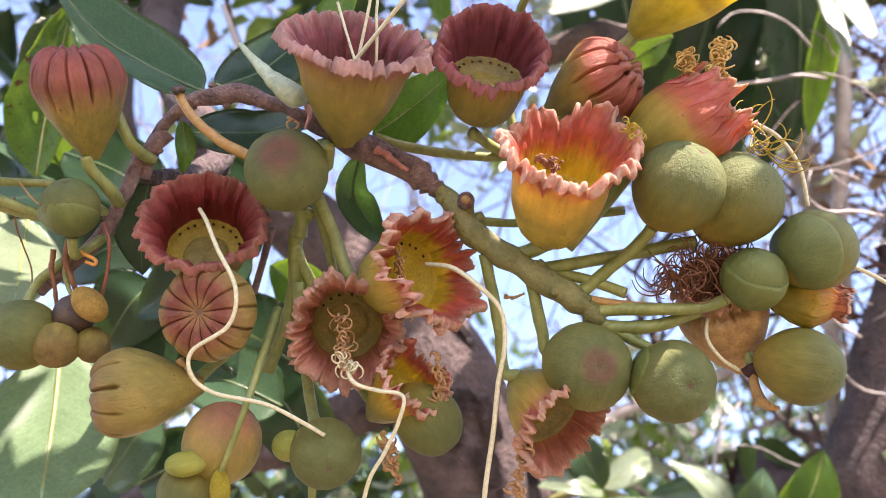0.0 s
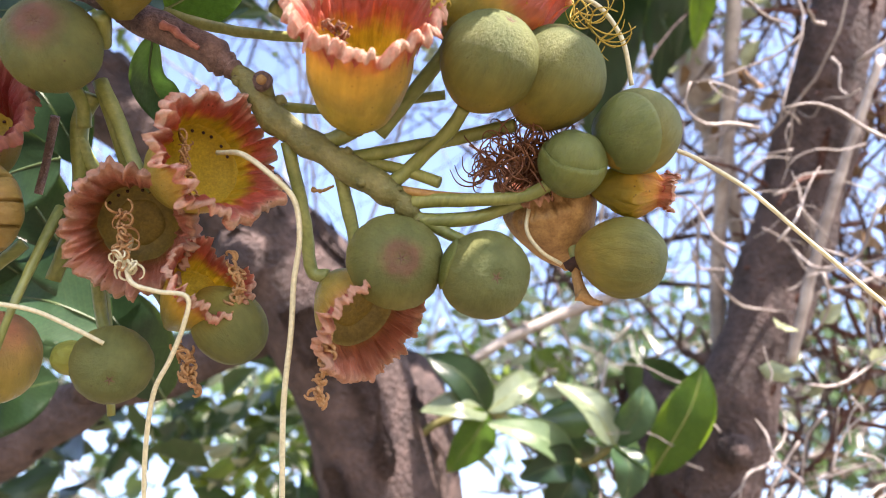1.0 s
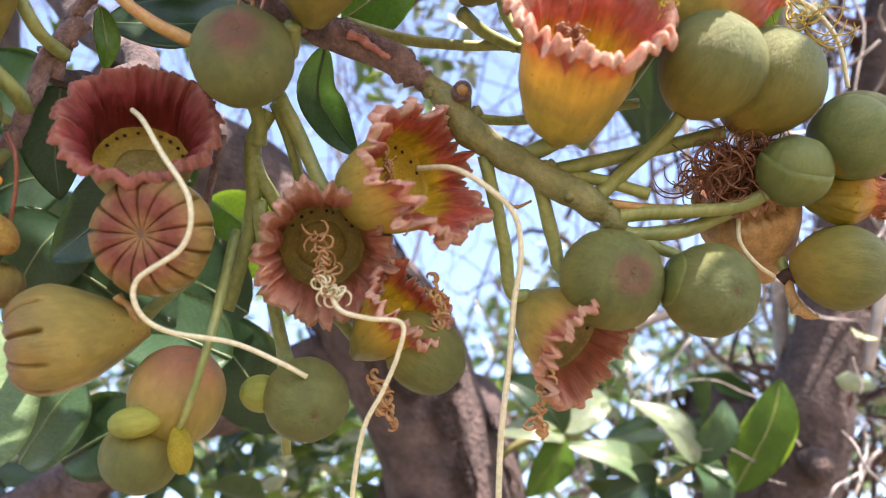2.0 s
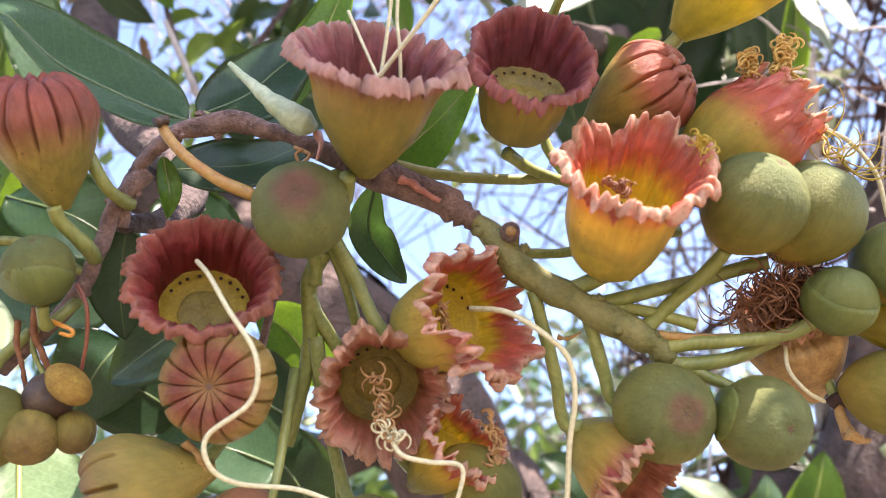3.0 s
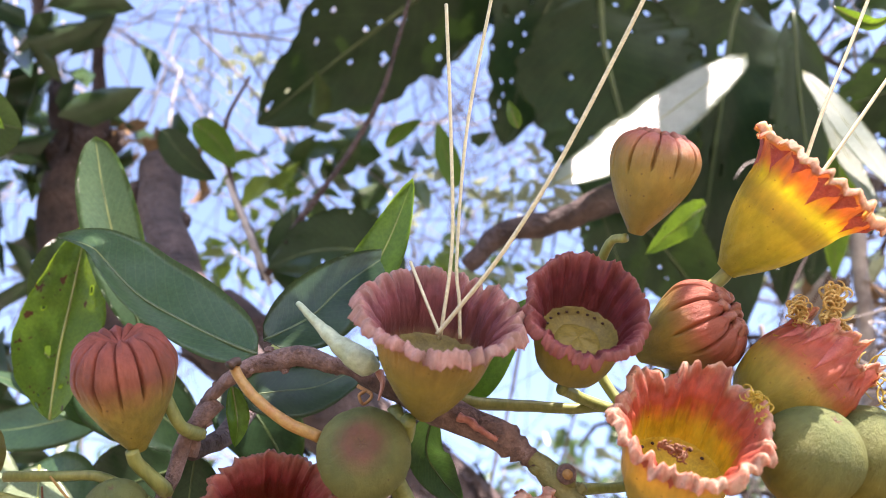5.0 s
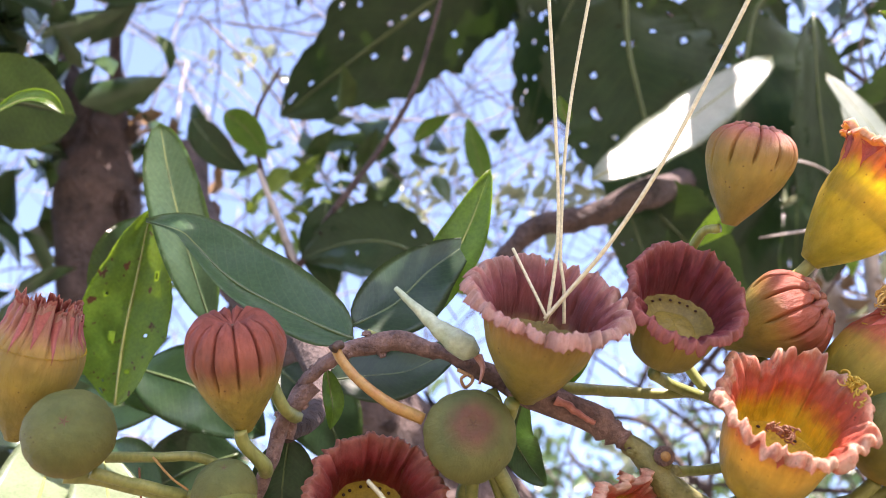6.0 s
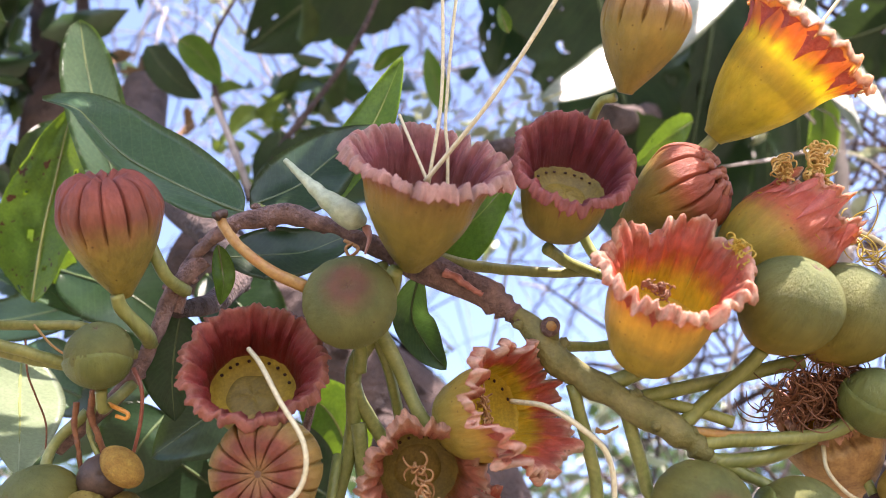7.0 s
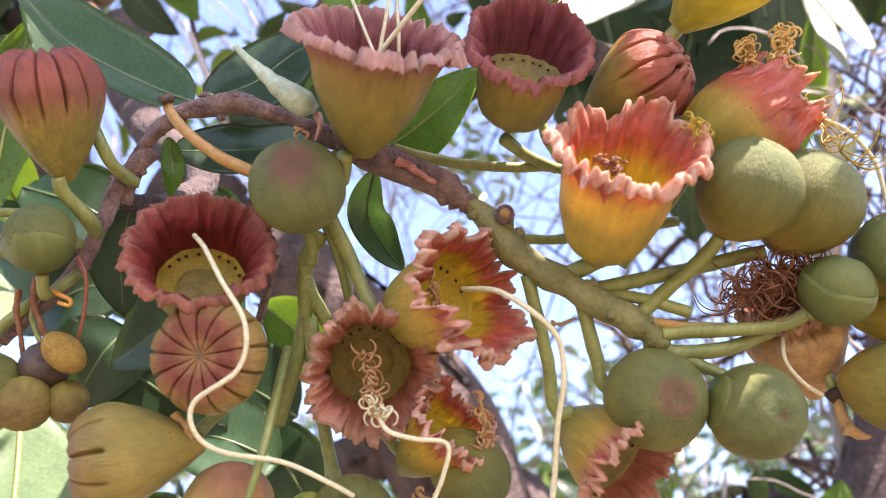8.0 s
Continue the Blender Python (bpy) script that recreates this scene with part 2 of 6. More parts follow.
skin_cup = flesh("calyx_skin", [(0.0, (0.28, 0.23, 0.05)), (0.45, (0.41, 0.30, 0.05)), (0.72, (0.55, 0.36, 0.055)), (0.85, (0.55, 0.20, 0.09)), (0.95, (0.58, 0.25, 0.17))], specks=0.8, share=0.44, through_mul=(1.5, 2.1, 0.8), wobble=0.16)
skin_torn = flesh("torn_calyx_skin", [(0.0, (0.30, 0.25, 0.05)), (0.38, (0.40, 0.31, 0.05)), (0.52, (0.50, 0.30, 0.055)), (0.64, (0.48, 0.13, 0.06)), (0.85, (0.46, 0.10, 0.07)), (0.96, (0.58, 0.25, 0.17))], specks=0.8, share=0.4, through_mul=(1.5, 1.8, 0.8), wobble=0.2)
skin_thick = flesh("thick_calyx_skin", [(0.0, (0.30, 0.26, 0.06)), (0.45, (0.43, 0.33, 0.07)), (0.70, (0.52, 0.34, 0.075)), (0.86, (0.53, 0.21, 0.11)), (0.96, (0.60, 0.33, 0.26))], specks=1.3, share=0.24, through_mul=(1.4, 1.5, 0.6), sheen=0.28, wobble=0.16)
skin_cup_pink = flesh("pink_calyx_skin", [(0.0, (0.26, 0.23, 0.06)), (0.5, (0.35, 0.28, 0.065)), (0.74, (0.40, 0.27, 0.085)), (0.86, (0.44, 0.20, 0.16)), (0.96, (0.47, 0.25, 0.22))], specks=0.5, share=0.3, sheen=0.28, wobble=0.14)
skin_bud = flesh("bud_skin", [(0.0, (0.28, 0.24, 0.05)), (0.44, (0.33, 0.27, 0.065)), (0.58, (0.33, 0.20, 0.075)), (0.72, (0.31, 0.11, 0.08)), (0.95, (0.30, 0.085, 0.065))], specks=0.4, share=0.2, streak=0.45, sheen=0.28, wobble=0.16)
skin_bud_yellow = flesh("yellow_bud_skin", [(0.0, (0.30, 0.22, 0.05)), (0.6, (0.37, 0.28, 0.065)), (0.82, (0.37, 0.21, 0.075)), (0.97, (0.40, 0.12, 0.08))], specks=0.4, share=0.2, wobble=0.12)
skin_bud_tan = flesh("tan_bud_skin", [(0.0, (0.30, 0.24, 0.06)), (0.45, (0.34, 0.25, 0.065)), (0.88, (0.34, 0.225, 0.075)), (0.97, (0.32, 0.15, 0.07)), (1.0, (0.24, 0.07, 0.045))], specks=0.9, share=0.15, sheen=0.28, wobble=0.06, streak=0.4)
skin_bud_olive = flesh("olive_bud_skin", [(0.0, (0.30, 0.23, 0.055)), (0.6, (0.31, 0.24, 0.06)), (0.9, (0.27, 0.19, 0.06)), (1.0, (0.22, 0.12, 0.05))], specks=0.5, share=0.15, sheen=0.28, wobble=0.1, streak=0.3)
# yellow-brown stalk end, widened to put the fruit's warm shade into its colour
skin_fig = flesh("green_fruit_skin", [(0.0, (0.30, 0.20, 0.035)), (0.3, (0.22, 0.185, 0.035)), (0.65, (0.135, 0.14, 0.04)), (1.0, (0.125, 0.145, 0.05))], specks=0.35, share=0.1, rough=0.6, sheen=0.25, streak=0.25, wobble=0.16)
skin_old = flesh("old_fruit_skin", [(0.0, (0.20, 0.15, 0.04)), (0.5, (0.24, 0.19, 0.045)), (1.0, (0.22, 0.15, 0.05))], specks=1.0, share=0.1, rough=0.6, sheen=0.25, streak=0.45)
skin_fig_red = flesh("red_tipped_fruit_skin", [(0.0, (0.30, 0.25, 0.06)), (0.4, (0.18, 0.19, 0.055)), (0.90, (0.14, 0.155, 0.058)), (0.965, (0.155, 0.12, 0.058)), (1.0, (0.175, 0.085, 0.06))], specks=0.3, share=0.1, rough=0.6, sheen=0.25, streak=0.2, wobble=0.05)
skin_fig_scar = flesh("scarred_fruit_skin", [(0.0, (0.30, 0.24, 0.05)), (0.35, (0.21, 0.20, 0.045)), (0.95, (0.135, 0.15, 0.05)), (0.985, (0.155, 0.13, 0.052)), (1.0, (0.175, 0.095, 0.055))], specks=0.5, share=0.1, rough=0.6, sheen=0.25, streak=0.3, wobble=0.04)
skin_fig_yellow = flesh("yellow_fruit_skin", [(0.0, (0.34, 0.28, 0.05)), (0.5, (0.33, 0.27, 0.06)), (0.80, (0.38, 0.25, 0.075)), (1.0, (0.45, 0.19, 0.10))], specks=0.3, share=0.2, wobble=0.1)
skin_cap = flesh("light_green_cap_skin", [(0.0, (0.16, 0.19, 0.045)), (1.0, (0.14, 0.17, 0.045))], specks=0.15, share=0.2)
skin_cap_yellow = flesh("yellow_cap_skin", [(0.0, (0.36, 0.36, 0.06)), (1.0, (0.30, 0.33, 0.06))], specks=0.5, share=0.25)
# wall is yellow at its base; the yellow reaches higher as painted sun glow
lining = flesh("cup_lining", [(0.0, (0.70, 0.54, 0.04)), (0.46, (0.70, 0.50, 0.04)), (0.58, (0.64, 0.27, 0.06)), (0.70, (0.56, 0.12, 0.07)), (0.84, (0.53, 0.13, 0.10)), (0.95, (0.57, 0.24, 0.18)), (1.0, (0.72, 0.48, 0.40))], specks=0.3, share=0.3, streak=0.5, through_mul=(1.6, 1.4, 1.0), sheen=0.28)
lining_thin = flesh("thin_cup_lining", [(0.0, (0.70, 0.55, 0.04)), (0.45, (0.72, 0.54, 0.04)), (0.60, (0.68, 0.32, 0.06)), (0.72, (0.60, 0.15, 0.07)), (0.86, (0.56, 0.15, 0.11)), (0.95, (0.60, 0.28, 0.21)), (1.0, (0.72, 0.48, 0.40))], specks=0.2, share=0.5, streak=0.4, through_mul=(1.4, 1.7, 1.0))
lining_pink = flesh("pink_cup_lining", [(0.0, (0.38, 0.28, 0.06)), (0.14, (0.36, 0.23, 0.06)), (0.28, (0.24, 0.04, 0.04)), (0.75, (0.29, 0.045, 0.052)), (0.93, (0.39, 0.115, 0.105)), (1.0, (0.45, 0.20, 0.165))], specks=0.0, share=0.36, streak=0.45, through_mul=(1.5, 1.1, 0.9), sheen=0.28, wobble=0.12)
lining_plum = flesh("plum_cup_lining", [(0.0, (0.30, 0.22, 0.05)), (0.18, (0.26, 0.15, 0.05)), (0.30, (0.16, 0.035, 0.045)), (0.75, (0.20, 0.04, 0.058)), (0.93, (0.31, 0.09, 0.10)), (1.0, (0.38, 0.15, 0.15))], specks=0.0, share=0.3, streak=0.45, through_mul=(1.5, 1.0, 1.0), sheen=0.28, wobble=0.12)
lining_mauve = flesh("mauve_cup_lining", [(0.0, (0.36, 0.28, 0.08)), (0.2, (0.30, 0.20, 0.09)), (0.38, (0.24, 0.08, 0.09)), (0.78, (0.28, 0.085, 0.105)), (0.94, (0.41, 0.18, 0.18)), (1.0, (0.50, 0.30, 0.28))], specks=0.0, share=0.2, streak=0.4, sheen=0.28, wobble=0.12)
lining_dry = flesh("dry_cup_lining", [(0.0, (0.40, 0.26, 0.05)), (0.3, (0.34, 0.15, 0.055)), (0.45, (0.38, 0.13, 0.08)), (0.82, (0.46, 0.17, 0.12)), (1.0, (0.56, 0.31, 0.22))], specks=1.0, share=0.25, streak=0.4, wobble=0.14)
# cup floors: backlit glow put into the yellow, shade into the duller tones
floor_skin = plain("cup_floor_skin", (0.54, 0.37, 0.02), (0.68, 0.50, 0.025), 300, 0.6, 0.5)
floor_amber = plain("amber_cup_floor_skin", (0.36, 0.25, 0.03), (0.50, 0.36, 0.04), 250, 0.6, 0.4)
floor_dull_shade = plain("dull_shaded_cup_floor_skin", (0.17, 0.13, 0.035), (0.28, 0.215, 0.045), 250, 0.6, 0.3)
skin_bud_blush = flesh("blushed_bud_skin", [(0.0, (0.30, 0.25, 0.055)), (0.5, (0.36, 0.27, 0.06)), (0.64, (0.38, 0.20, 0.065)), (0.80, (0.36, 0.095, 0.06)), (0.97, (0.34, 0.10, 0.065))], specks=0.4, share=0.2, streak=0.35, sheen=0.28, wobble=0.12)
bud_tip = plain("bud_tip_skin", (0.20, 0.05, 0.035), (0.32, 0.13, 0.07), 400, 0.55, 0.1)
fold_red = plain("red_fold_skin", (0.40, 0.07, 0.045), (0.52, 0.15, 0.10), 400, 0.55, 0.3)
fold_dusky = plain("dusky_fold_skin", (0.26, 0.06, 0.055), (0.36, 0.11, 0.095), 400, 0.6, 0.15)
# olive dome, its colour darkened for the shade inside the cups
ovary_skin = plain("ovary_skin", (0.19, 0.14, 0.03), (0.32, 0.235, 0.04), 260, 0.6, 0.35)
husk_orange = plain("orange_husk", (0.40, 0.20, 0.03), (0.62, 0.40, 0.07), 500, 0.8, 0.1, bump=1.0, dist=0.002)
husk_yellow = plain("yellow_husk", (0.50, 0.38, 0.02), (0.62, 0.50, 0.03), 500, 0.7, 0.3, bump=1.0, dist=0.002)
husk_dark = plain("dark_husk", (0.03, 0.018, 0.012), (0.09, 0.05, 0.03), 300, 0.6)
scar_brown = plain("scar_brown", (0.07, 0.035, 0.02), (0.16, 0.08, 0.04), 600, 0.7)
rib_dark = plain("dark_midrib", (0.05, 0.08, 0.03), (0.08, 0.12, 0.04), 100, 0.4)
dark_pit = plain("dark_pit", (0.02, 0.008, 0.004), (0.05, 0.015, 0.008), 800, 0.8)
thread_pale = plain("pale_thread", (0.62, 0.58, 0.36), (0.72, 0.66, 0.44), 200, 0.45, 0.2)
thread_tan = plain("tan_stamen", (0.38, 0.18, 0.07), (0.58, 0.36, 0.16), 400, 0.6, 0.3)
thread_yellow = plain("yellow_stamen", (0.50, 0.36, 0.04), (0.62, 0.46, 0.08), 400, 0.55, 0.3)
thread_gold = plain("golden_stamen", (0.52, 0.28, 0.06), (0.74, 0.54, 0.18), 400, 0.45, 0.3)
thread_brown = plain("brown_stamen", (0.12, 0.045, 0.025), (0.24, 0.10, 0.04), 400, 0.6, 0.1)
dry_skin = plain("dry_brown_skin", (0.26, 0.14, 0.05), (0.46, 0.28, 0.10), 260, 0.65, 0.15)
stalk_green = plain("green_stalk", (0.16, 0.19, 0.045), (0.27, 0.28, 0.08), 180, 0.45, 0.1, stretch=(1, 1, 0.3))
stalk_tan = plain("tan_stalk", (0.36, 0.17, 0.05), (0.38, 0.25, 0.07), 180, 0.5, 0.05)
bark = plain("twig_bark", (0.065, 0.038, 0.036), (0.30, 0.185, 0.155), 190, 0.75, bump=0.8, dist=0.002)
bark_green = plain("green_bark", (0.115, 0.12, 0.035), (0.22, 0.20, 0.07), 170, 0.6, bump=0.5, dist=0.001)
bark_old = plain("old_bark", (0.04, 0.028, 0.027), (0.14, 0.095, 0.085), 60, 0.85, bump=1.0, dist=0.006)
twig_grey = plain("grey_twig", (0.13, 0.10, 0.09), (0.50, 0.45, 0.41), 30, 0.5, bump=0.5, dist=0.001)
# near-black green: the shade on these leaves is put into their colour
leaf_shade_dark = leaf_skin("shade_dark_leaf", (0.02, 0.05, 0.024), (0.034, 0.075, 0.032), (0.12, 0.17, 0.06), 0.3, 0.06)
leaf_fresh = leaf_skin("fresh_leaf", (0.06, 0.13, 0.03), (0.09, 0.17, 0.03), (0.28, 0.33, 0.08), 0.32, 0.42, (0.35, 0.55, 0.03))
leaf_spotted = leaf_skin("spotted_leaf", (0.07, 0.15, 0.025), (0.12, 0.21, 0.03), (0.38, 0.42, 0.06), 0.35, 0.55, (0.42, 0.58, 0.03), spots=0.8)
leaf_gloss = leaf_skin("glossy_leaf", (0.052, 0.115, 0.06), (0.078, 0.145, 0.073), (0.25, 0.30, 0.12), 0.32, 0.12)
# base colour lightened: sun glare put into the leaf's green
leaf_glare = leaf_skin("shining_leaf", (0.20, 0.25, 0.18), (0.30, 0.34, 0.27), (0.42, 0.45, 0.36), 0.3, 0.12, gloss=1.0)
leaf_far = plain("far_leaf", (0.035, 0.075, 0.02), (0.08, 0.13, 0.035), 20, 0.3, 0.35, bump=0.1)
# far leaf's shaded copy, with the shade in its darker green
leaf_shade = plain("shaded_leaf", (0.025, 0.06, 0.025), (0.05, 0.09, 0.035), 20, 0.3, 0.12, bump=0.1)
# far leaf's sunny copy, backlight put into brighter yellow-green
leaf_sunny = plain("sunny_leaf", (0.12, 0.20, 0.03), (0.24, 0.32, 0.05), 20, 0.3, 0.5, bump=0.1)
# pale tone painted in for glints of sun on small leaves
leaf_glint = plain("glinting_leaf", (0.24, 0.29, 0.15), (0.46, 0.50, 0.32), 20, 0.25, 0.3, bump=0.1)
# lighter copy of the leaf green, sunlight put into its colour
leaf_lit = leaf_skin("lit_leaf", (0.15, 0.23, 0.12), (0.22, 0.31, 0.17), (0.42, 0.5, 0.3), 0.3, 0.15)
# pale green, lightened in place of sun that doesn't reach this leaf
furl = plain("furled_leaf_skin", (0.36, 0.44, 0.28), (0.54, 0.60, 0.43), 150, 0.35, 0.2)
leaf_dry = plain("dry_leaf", (0.16, 0.09, 0.04), (0.34, 0.22, 0.11), 30, 0.6, 0.2, bump=0.2)
bark_red = plain("red_bark", (0.06, 0.025, 0.02), (0.16, 0.07, 0.05), 60, 0.85, bump=1.0, dist=0.004)
# whitish green standing in for sun glare on the blade
leaf_glare_pale = leaf_skin("glare_pale_leaf", (0.22, 0.28, 0.17), (0.30, 0.36, 0.24), (0.45, 0.5, 0.35), 0.28, 0.2, (0.4, 0.5, 0.2), gloss=1.0)
earth = plain("dry_earth", (0.11, 0.085, 0.055), (0.20, 0.16, 0.105), 6, 0.9, bump=0.6, dist=0.01)

# ---- ground ----
gm = bmesh.new()
bmesh.ops.create_grid(gm, x_segments=60, y_segments=60, size=400)
for v in gm.verts:
    d = v.co.length
    v.co.z = 0.15 * noise.noise(v.co * 0.3) * min(1, d / 10)
ground = part("ground", gm, earth, None)
tagged(ground, "dry brown earth under the trees", "ground", kind="structure")


# ---- fruit ----
def stalk_part(parent, points, r0, r1, mat, name="stalk", rough=0.15, label="", n=18, seg=9):
    """A stalk under a thing, through points of the branch frame; radii in centimetres."""
    inv = parent.matrix_world.inverted()
    bm = bmesh.new()
    tube(bm, [inv @ at(p) for p in points], [r0 / 100, (r0 + r1) / 200 * 0.92, r1 / 100], n, seg, rough, r0 * 7)
    return part(name, bm, mat, parent, label)


def ring_holes(parent, radius, z, count, size, seed, turn):
    """Dark pits in a ring on a cup's floor."""
    rnd = random.Random(seed)
    for i in range(count):
        a = 2 * math.pi * (i + rnd.uniform(-0.2, 0.2)) / count
        if (turn @ Vector((math.cos(a), math.sin(a), 0))).z < 0.3:
            continue
        bm = bmesh.new()
        bmesh.ops.create_icosphere(bm, subdivisions=1, radius=size)
        for v in bm.verts:
            v.co.z *= 0.5
            v.co += Vector((radius * math.cos(a), radius * math.sin(a), z))
        part("pit", bm, dark_pit, parent)


def cup(mouth, axis, R, label, length=1.75, lobes=13, spin=0.0, skin=None, inner=None, seed=1, curl=1.0, squash=1.0, ragged=0.0, pits=14, flare=1.0, stalk=None, close=0.0, name="flower_cup", waist=1.0, lip=1.0, depth=0.72, blunt=0.0, base=None, teeth=0.0, tooth_mat=None, slant=0.0, point=0.0):
    """An open calyx: mouth centre and axis in the branch frame, rim radius R in centimetres."""
    rnd = random.Random(seed)
    R = R / 100
    m = basis(mouth, axis, spin) @ Matrix.Translation((0, 0, -length * R))
    ob = thing(name, m, label, "flower cup", "cups on the branch")
    amp = [rnd.uniform(0.55, 1.35) for _ in range(lobes)]
    drop = [rnd.uniform(-1, 1) for _ in range(lobes)]
    tilt_a = rnd.uniform(0, 6.28)
    side = [rnd.choice((1, 1, 1, -0.4)) for _ in range(lobes)]
    W = waist
    front = m.to_3x3().inverted() @ way((0, -1, 0))
    front = Vector((front.x, front.y, 0)).normalized()
    outer = [(0.0, -0.02), (0.14, -0.02), (0.19, 0.05), ((0.40 + 0.16 * blunt) * W, 0.32 - 0.08 * blunt), ((0.62 + 0.10 * blunt) * W, 0.72 - 0.06 * blunt), ((0.72 + 0.04 * blunt) * W, 1.02), (0.755 * W, 1.22), (0.80, 1.38), (0.88, 1.54), (0.96, 1.645), (1.03, 1.68), (1.05, 1.65)]
    k = length / 1.68
    outer = [(0.76 + (r - 0.76) * lip if r > 0.76 else r, z) for r, z in outer]
    outer = refine([(r, z * k) for r, z in outer], 40)

    def lobe(a):
        f = a / (2 * math.pi) * lobes + 0.75 * noise.noise(Vector((math.cos(a) * lobes / 5, math.sin(a) * lobes / 5, seed * 0.7)))
        f = (f + 1e-6) % lobes
        i = int(f) % lobes
        f -= int(f)
        return i, f, abs(math.sin(math.pi * f)) ** 0.5

    def shape_at(a, r, z, roll, inside=0.0):
        i, f, b = lobe(a)
        h = z / k
        w = min(1, max(0, (h - 1.0) / 0.66)) ** 1.3
        tip = min(1, max(0, (h - 1.42) / 0.24))
        edge = min(f, 1 - f)
        if inside:
            pl = min(1, max(0, (h - 1.66 + depth * 0.85) / 0.4))
        else:
            pl = min(1, max(0, (h - 1.08 - 0.14 * drop[i]) / 0.5))
        s = f if side[i] > 0 else 1 - f
        saw = (s / 0.8 if s < 0.8 else (1 - s) / 0.2) ** 1.25 - 0.42
        notch = math.exp(-((edge / (0.03 + 0.10 * pl)) ** 2)) * pl
        r2 = r * (1 + flare * amp[i] * (0.13 if inside else 0.10) * saw * pl * (1 - 0.5 * tip) - 0.07 * notch * (1 - 0.6 * inside)) - close * w * r
        r2 += (1 - point) * 0.05 * tip * (b - 0.6) * r
        z2 = z + flare * w * ((1 - point) * (0.09 * (b - 0.7) * amp[i] - 0.06 * tip * math.exp(-((edge / 0.06) ** 2))) + point * 0.08 * (abs(2 * f - 1) ** 2.2 - 0.3) * amp[i] * tip)
        z2 += 0.06 * w * drop[i] * (0.4 + ragged * 3) + 0.05 * w * math.sin(a + tilt_a)
        n = noise.noise(Vector((math.cos(a) * 3, math.sin(a) * 3, z * 3 + seed)))
        r2 *= 1 + 0.03 * n + 0.06 * w * noise.noise(Vector((a * 13, seed * 1.9, z * 3))) + 0.08 * ragged * w * noise.noise(Vector((a * 5, seed, z * 6)))
        r2 *= 1 + 0.035 * pl * noise.noise(Vector((a * 30, seed * 2.3, z * 7)))
        z2 += 0.05 * w * noise.noise(Vector((a * 9, seed * 3.1, 0))) * (1 + 3 * ragged) + 0.06 * w * noise.noise(Vector((a * 19, seed, 1)))
        z2 -= slant * w * r * (math.cos(a) * front.x + math.sin(a) * front.y)
        z2 += 0.09 * ragged * w * noise.noise(Vector((math.cos(a) * 1.8, math.sin(a) * 1.8, seed * 2.7)))
        if roll:
            z2 -= roll * curl * (0.35 + 0.65 * b) * amp[i]
        return Vector((r2 * math.cos(a) * squash * R, r2 * math.sin(a) * R, z2 * R))

    seg = lobes * 16
    bm = bmesh.new()
    lathe(bm, outer, seg, lambda a, q, r, z: shape_at(a, r, z, 0.12 * max(0, (r - 0.97) / 0.08) * (lip > 0.7)))
    part("calyx", bm, skin or skin_cup, ob)
    for i in range(lobes if teeth else 0):
        a0, hw, low = 2 * math.pi * (i + rnd.uniform(0.35, 0.65)) / lobes, rnd.uniform(0.3, 0.5) * 2 * math.pi / lobes, rnd.uniform(0.5, 1.2) * teeth
        bm, rows = bmesh.new(), []
        for j in range(7):
            z = (1.60 - low * j / 6) * k
            r = min(outer[8:-3], key=lambda o: abs(o[1] - z))[0]
            row = []
            for g in (-1, -0.5, 0, 0.5, 1):
                p = shape_at(a0 + hw * g * (1 - j / 6) ** 1.2 + 0.03 * j * (amp[i] - 0.95), r, z, 0)
                out_way = Vector((p.x, p.y, 0)).normalized()
                row.append(bm.verts.new(p + out_way * R * (0.012 + 0.035 * (1 - abs(g)) * (1 - j / 7))))
            rows.append(row)
        for j in range(6):
            for g in range(4):
                bm.faces.new((rows[j][g], rows[j][g + 1], rows[j + 1][g + 1], rows[j + 1][g]))
        part("rim_fold", bm, tooth_mat or fold_red, ob, "red folded pleat under the rim" if i == 0 else "")
    floor_z = (1.66 - depth) * k
    wall = [(1.05, 1.65), (1.065, 1.68), (1.03, 1.71), (0.97, 1.695), (0.88, 1.60), (0.79, 1.44), (0.715, 1.27), (0.665, 1.66 - max(0.5, depth * 0.7)), (0.63, 1.66 - max(0.62, depth * 0.85)), (0.62, 1.66 - depth * 1.08)]
    wall = [(0.73 + (r - 0.73) * lip if r > 0.73 else r, z) for r, z in wall]
    wall = refine([(r * (W if r < 0.7 else 1), z * k) for r, z in wall], 30)

    def inside(r, z, gap=0.045):
        near = min(outer[:-6], key=lambda o: abs(o[1] - z))
        return min(r, near[0] - gap) if z < 1.5 * k else r

    wall = [(inside(r, z), z) for r, z in wall]
    bm = bmesh.new()
    lathe(bm, wall, seg, lambda a, q, r, z: shape_at(a, r, z, 0.12 * max(0, (r - 0.97) / 0.08) * (lip > 0.7), 1.0))
    part("lining", bm, inner or lining, ob, "pleated red inner wall of the cup")
    bm = bmesh.new()
    lathe(bm, [(max(0, inside(r, z, 0.03)) if r > 0.3 else r, z) for r, z in refine([(0, floor_z - 0.06), (0.2, floor_z - 0.05), (0.4, floor_z), (0.52, floor_z + 0.07), (0.575, floor_z + 0.12), (0.62, floor_z + 0.18), (0.66, floor_z + 0.21)], 16)], 48, lambda a, q, r, z: Vector((r * math.cos(a) * squash * R * W, r * math.sin(a) * R * W, z * R)))
    floor_part = part("cup_floor", bm, base or floor_skin, ob, "yellow floor of the cup")
    if pits and base:
        bm = bmesh.new()
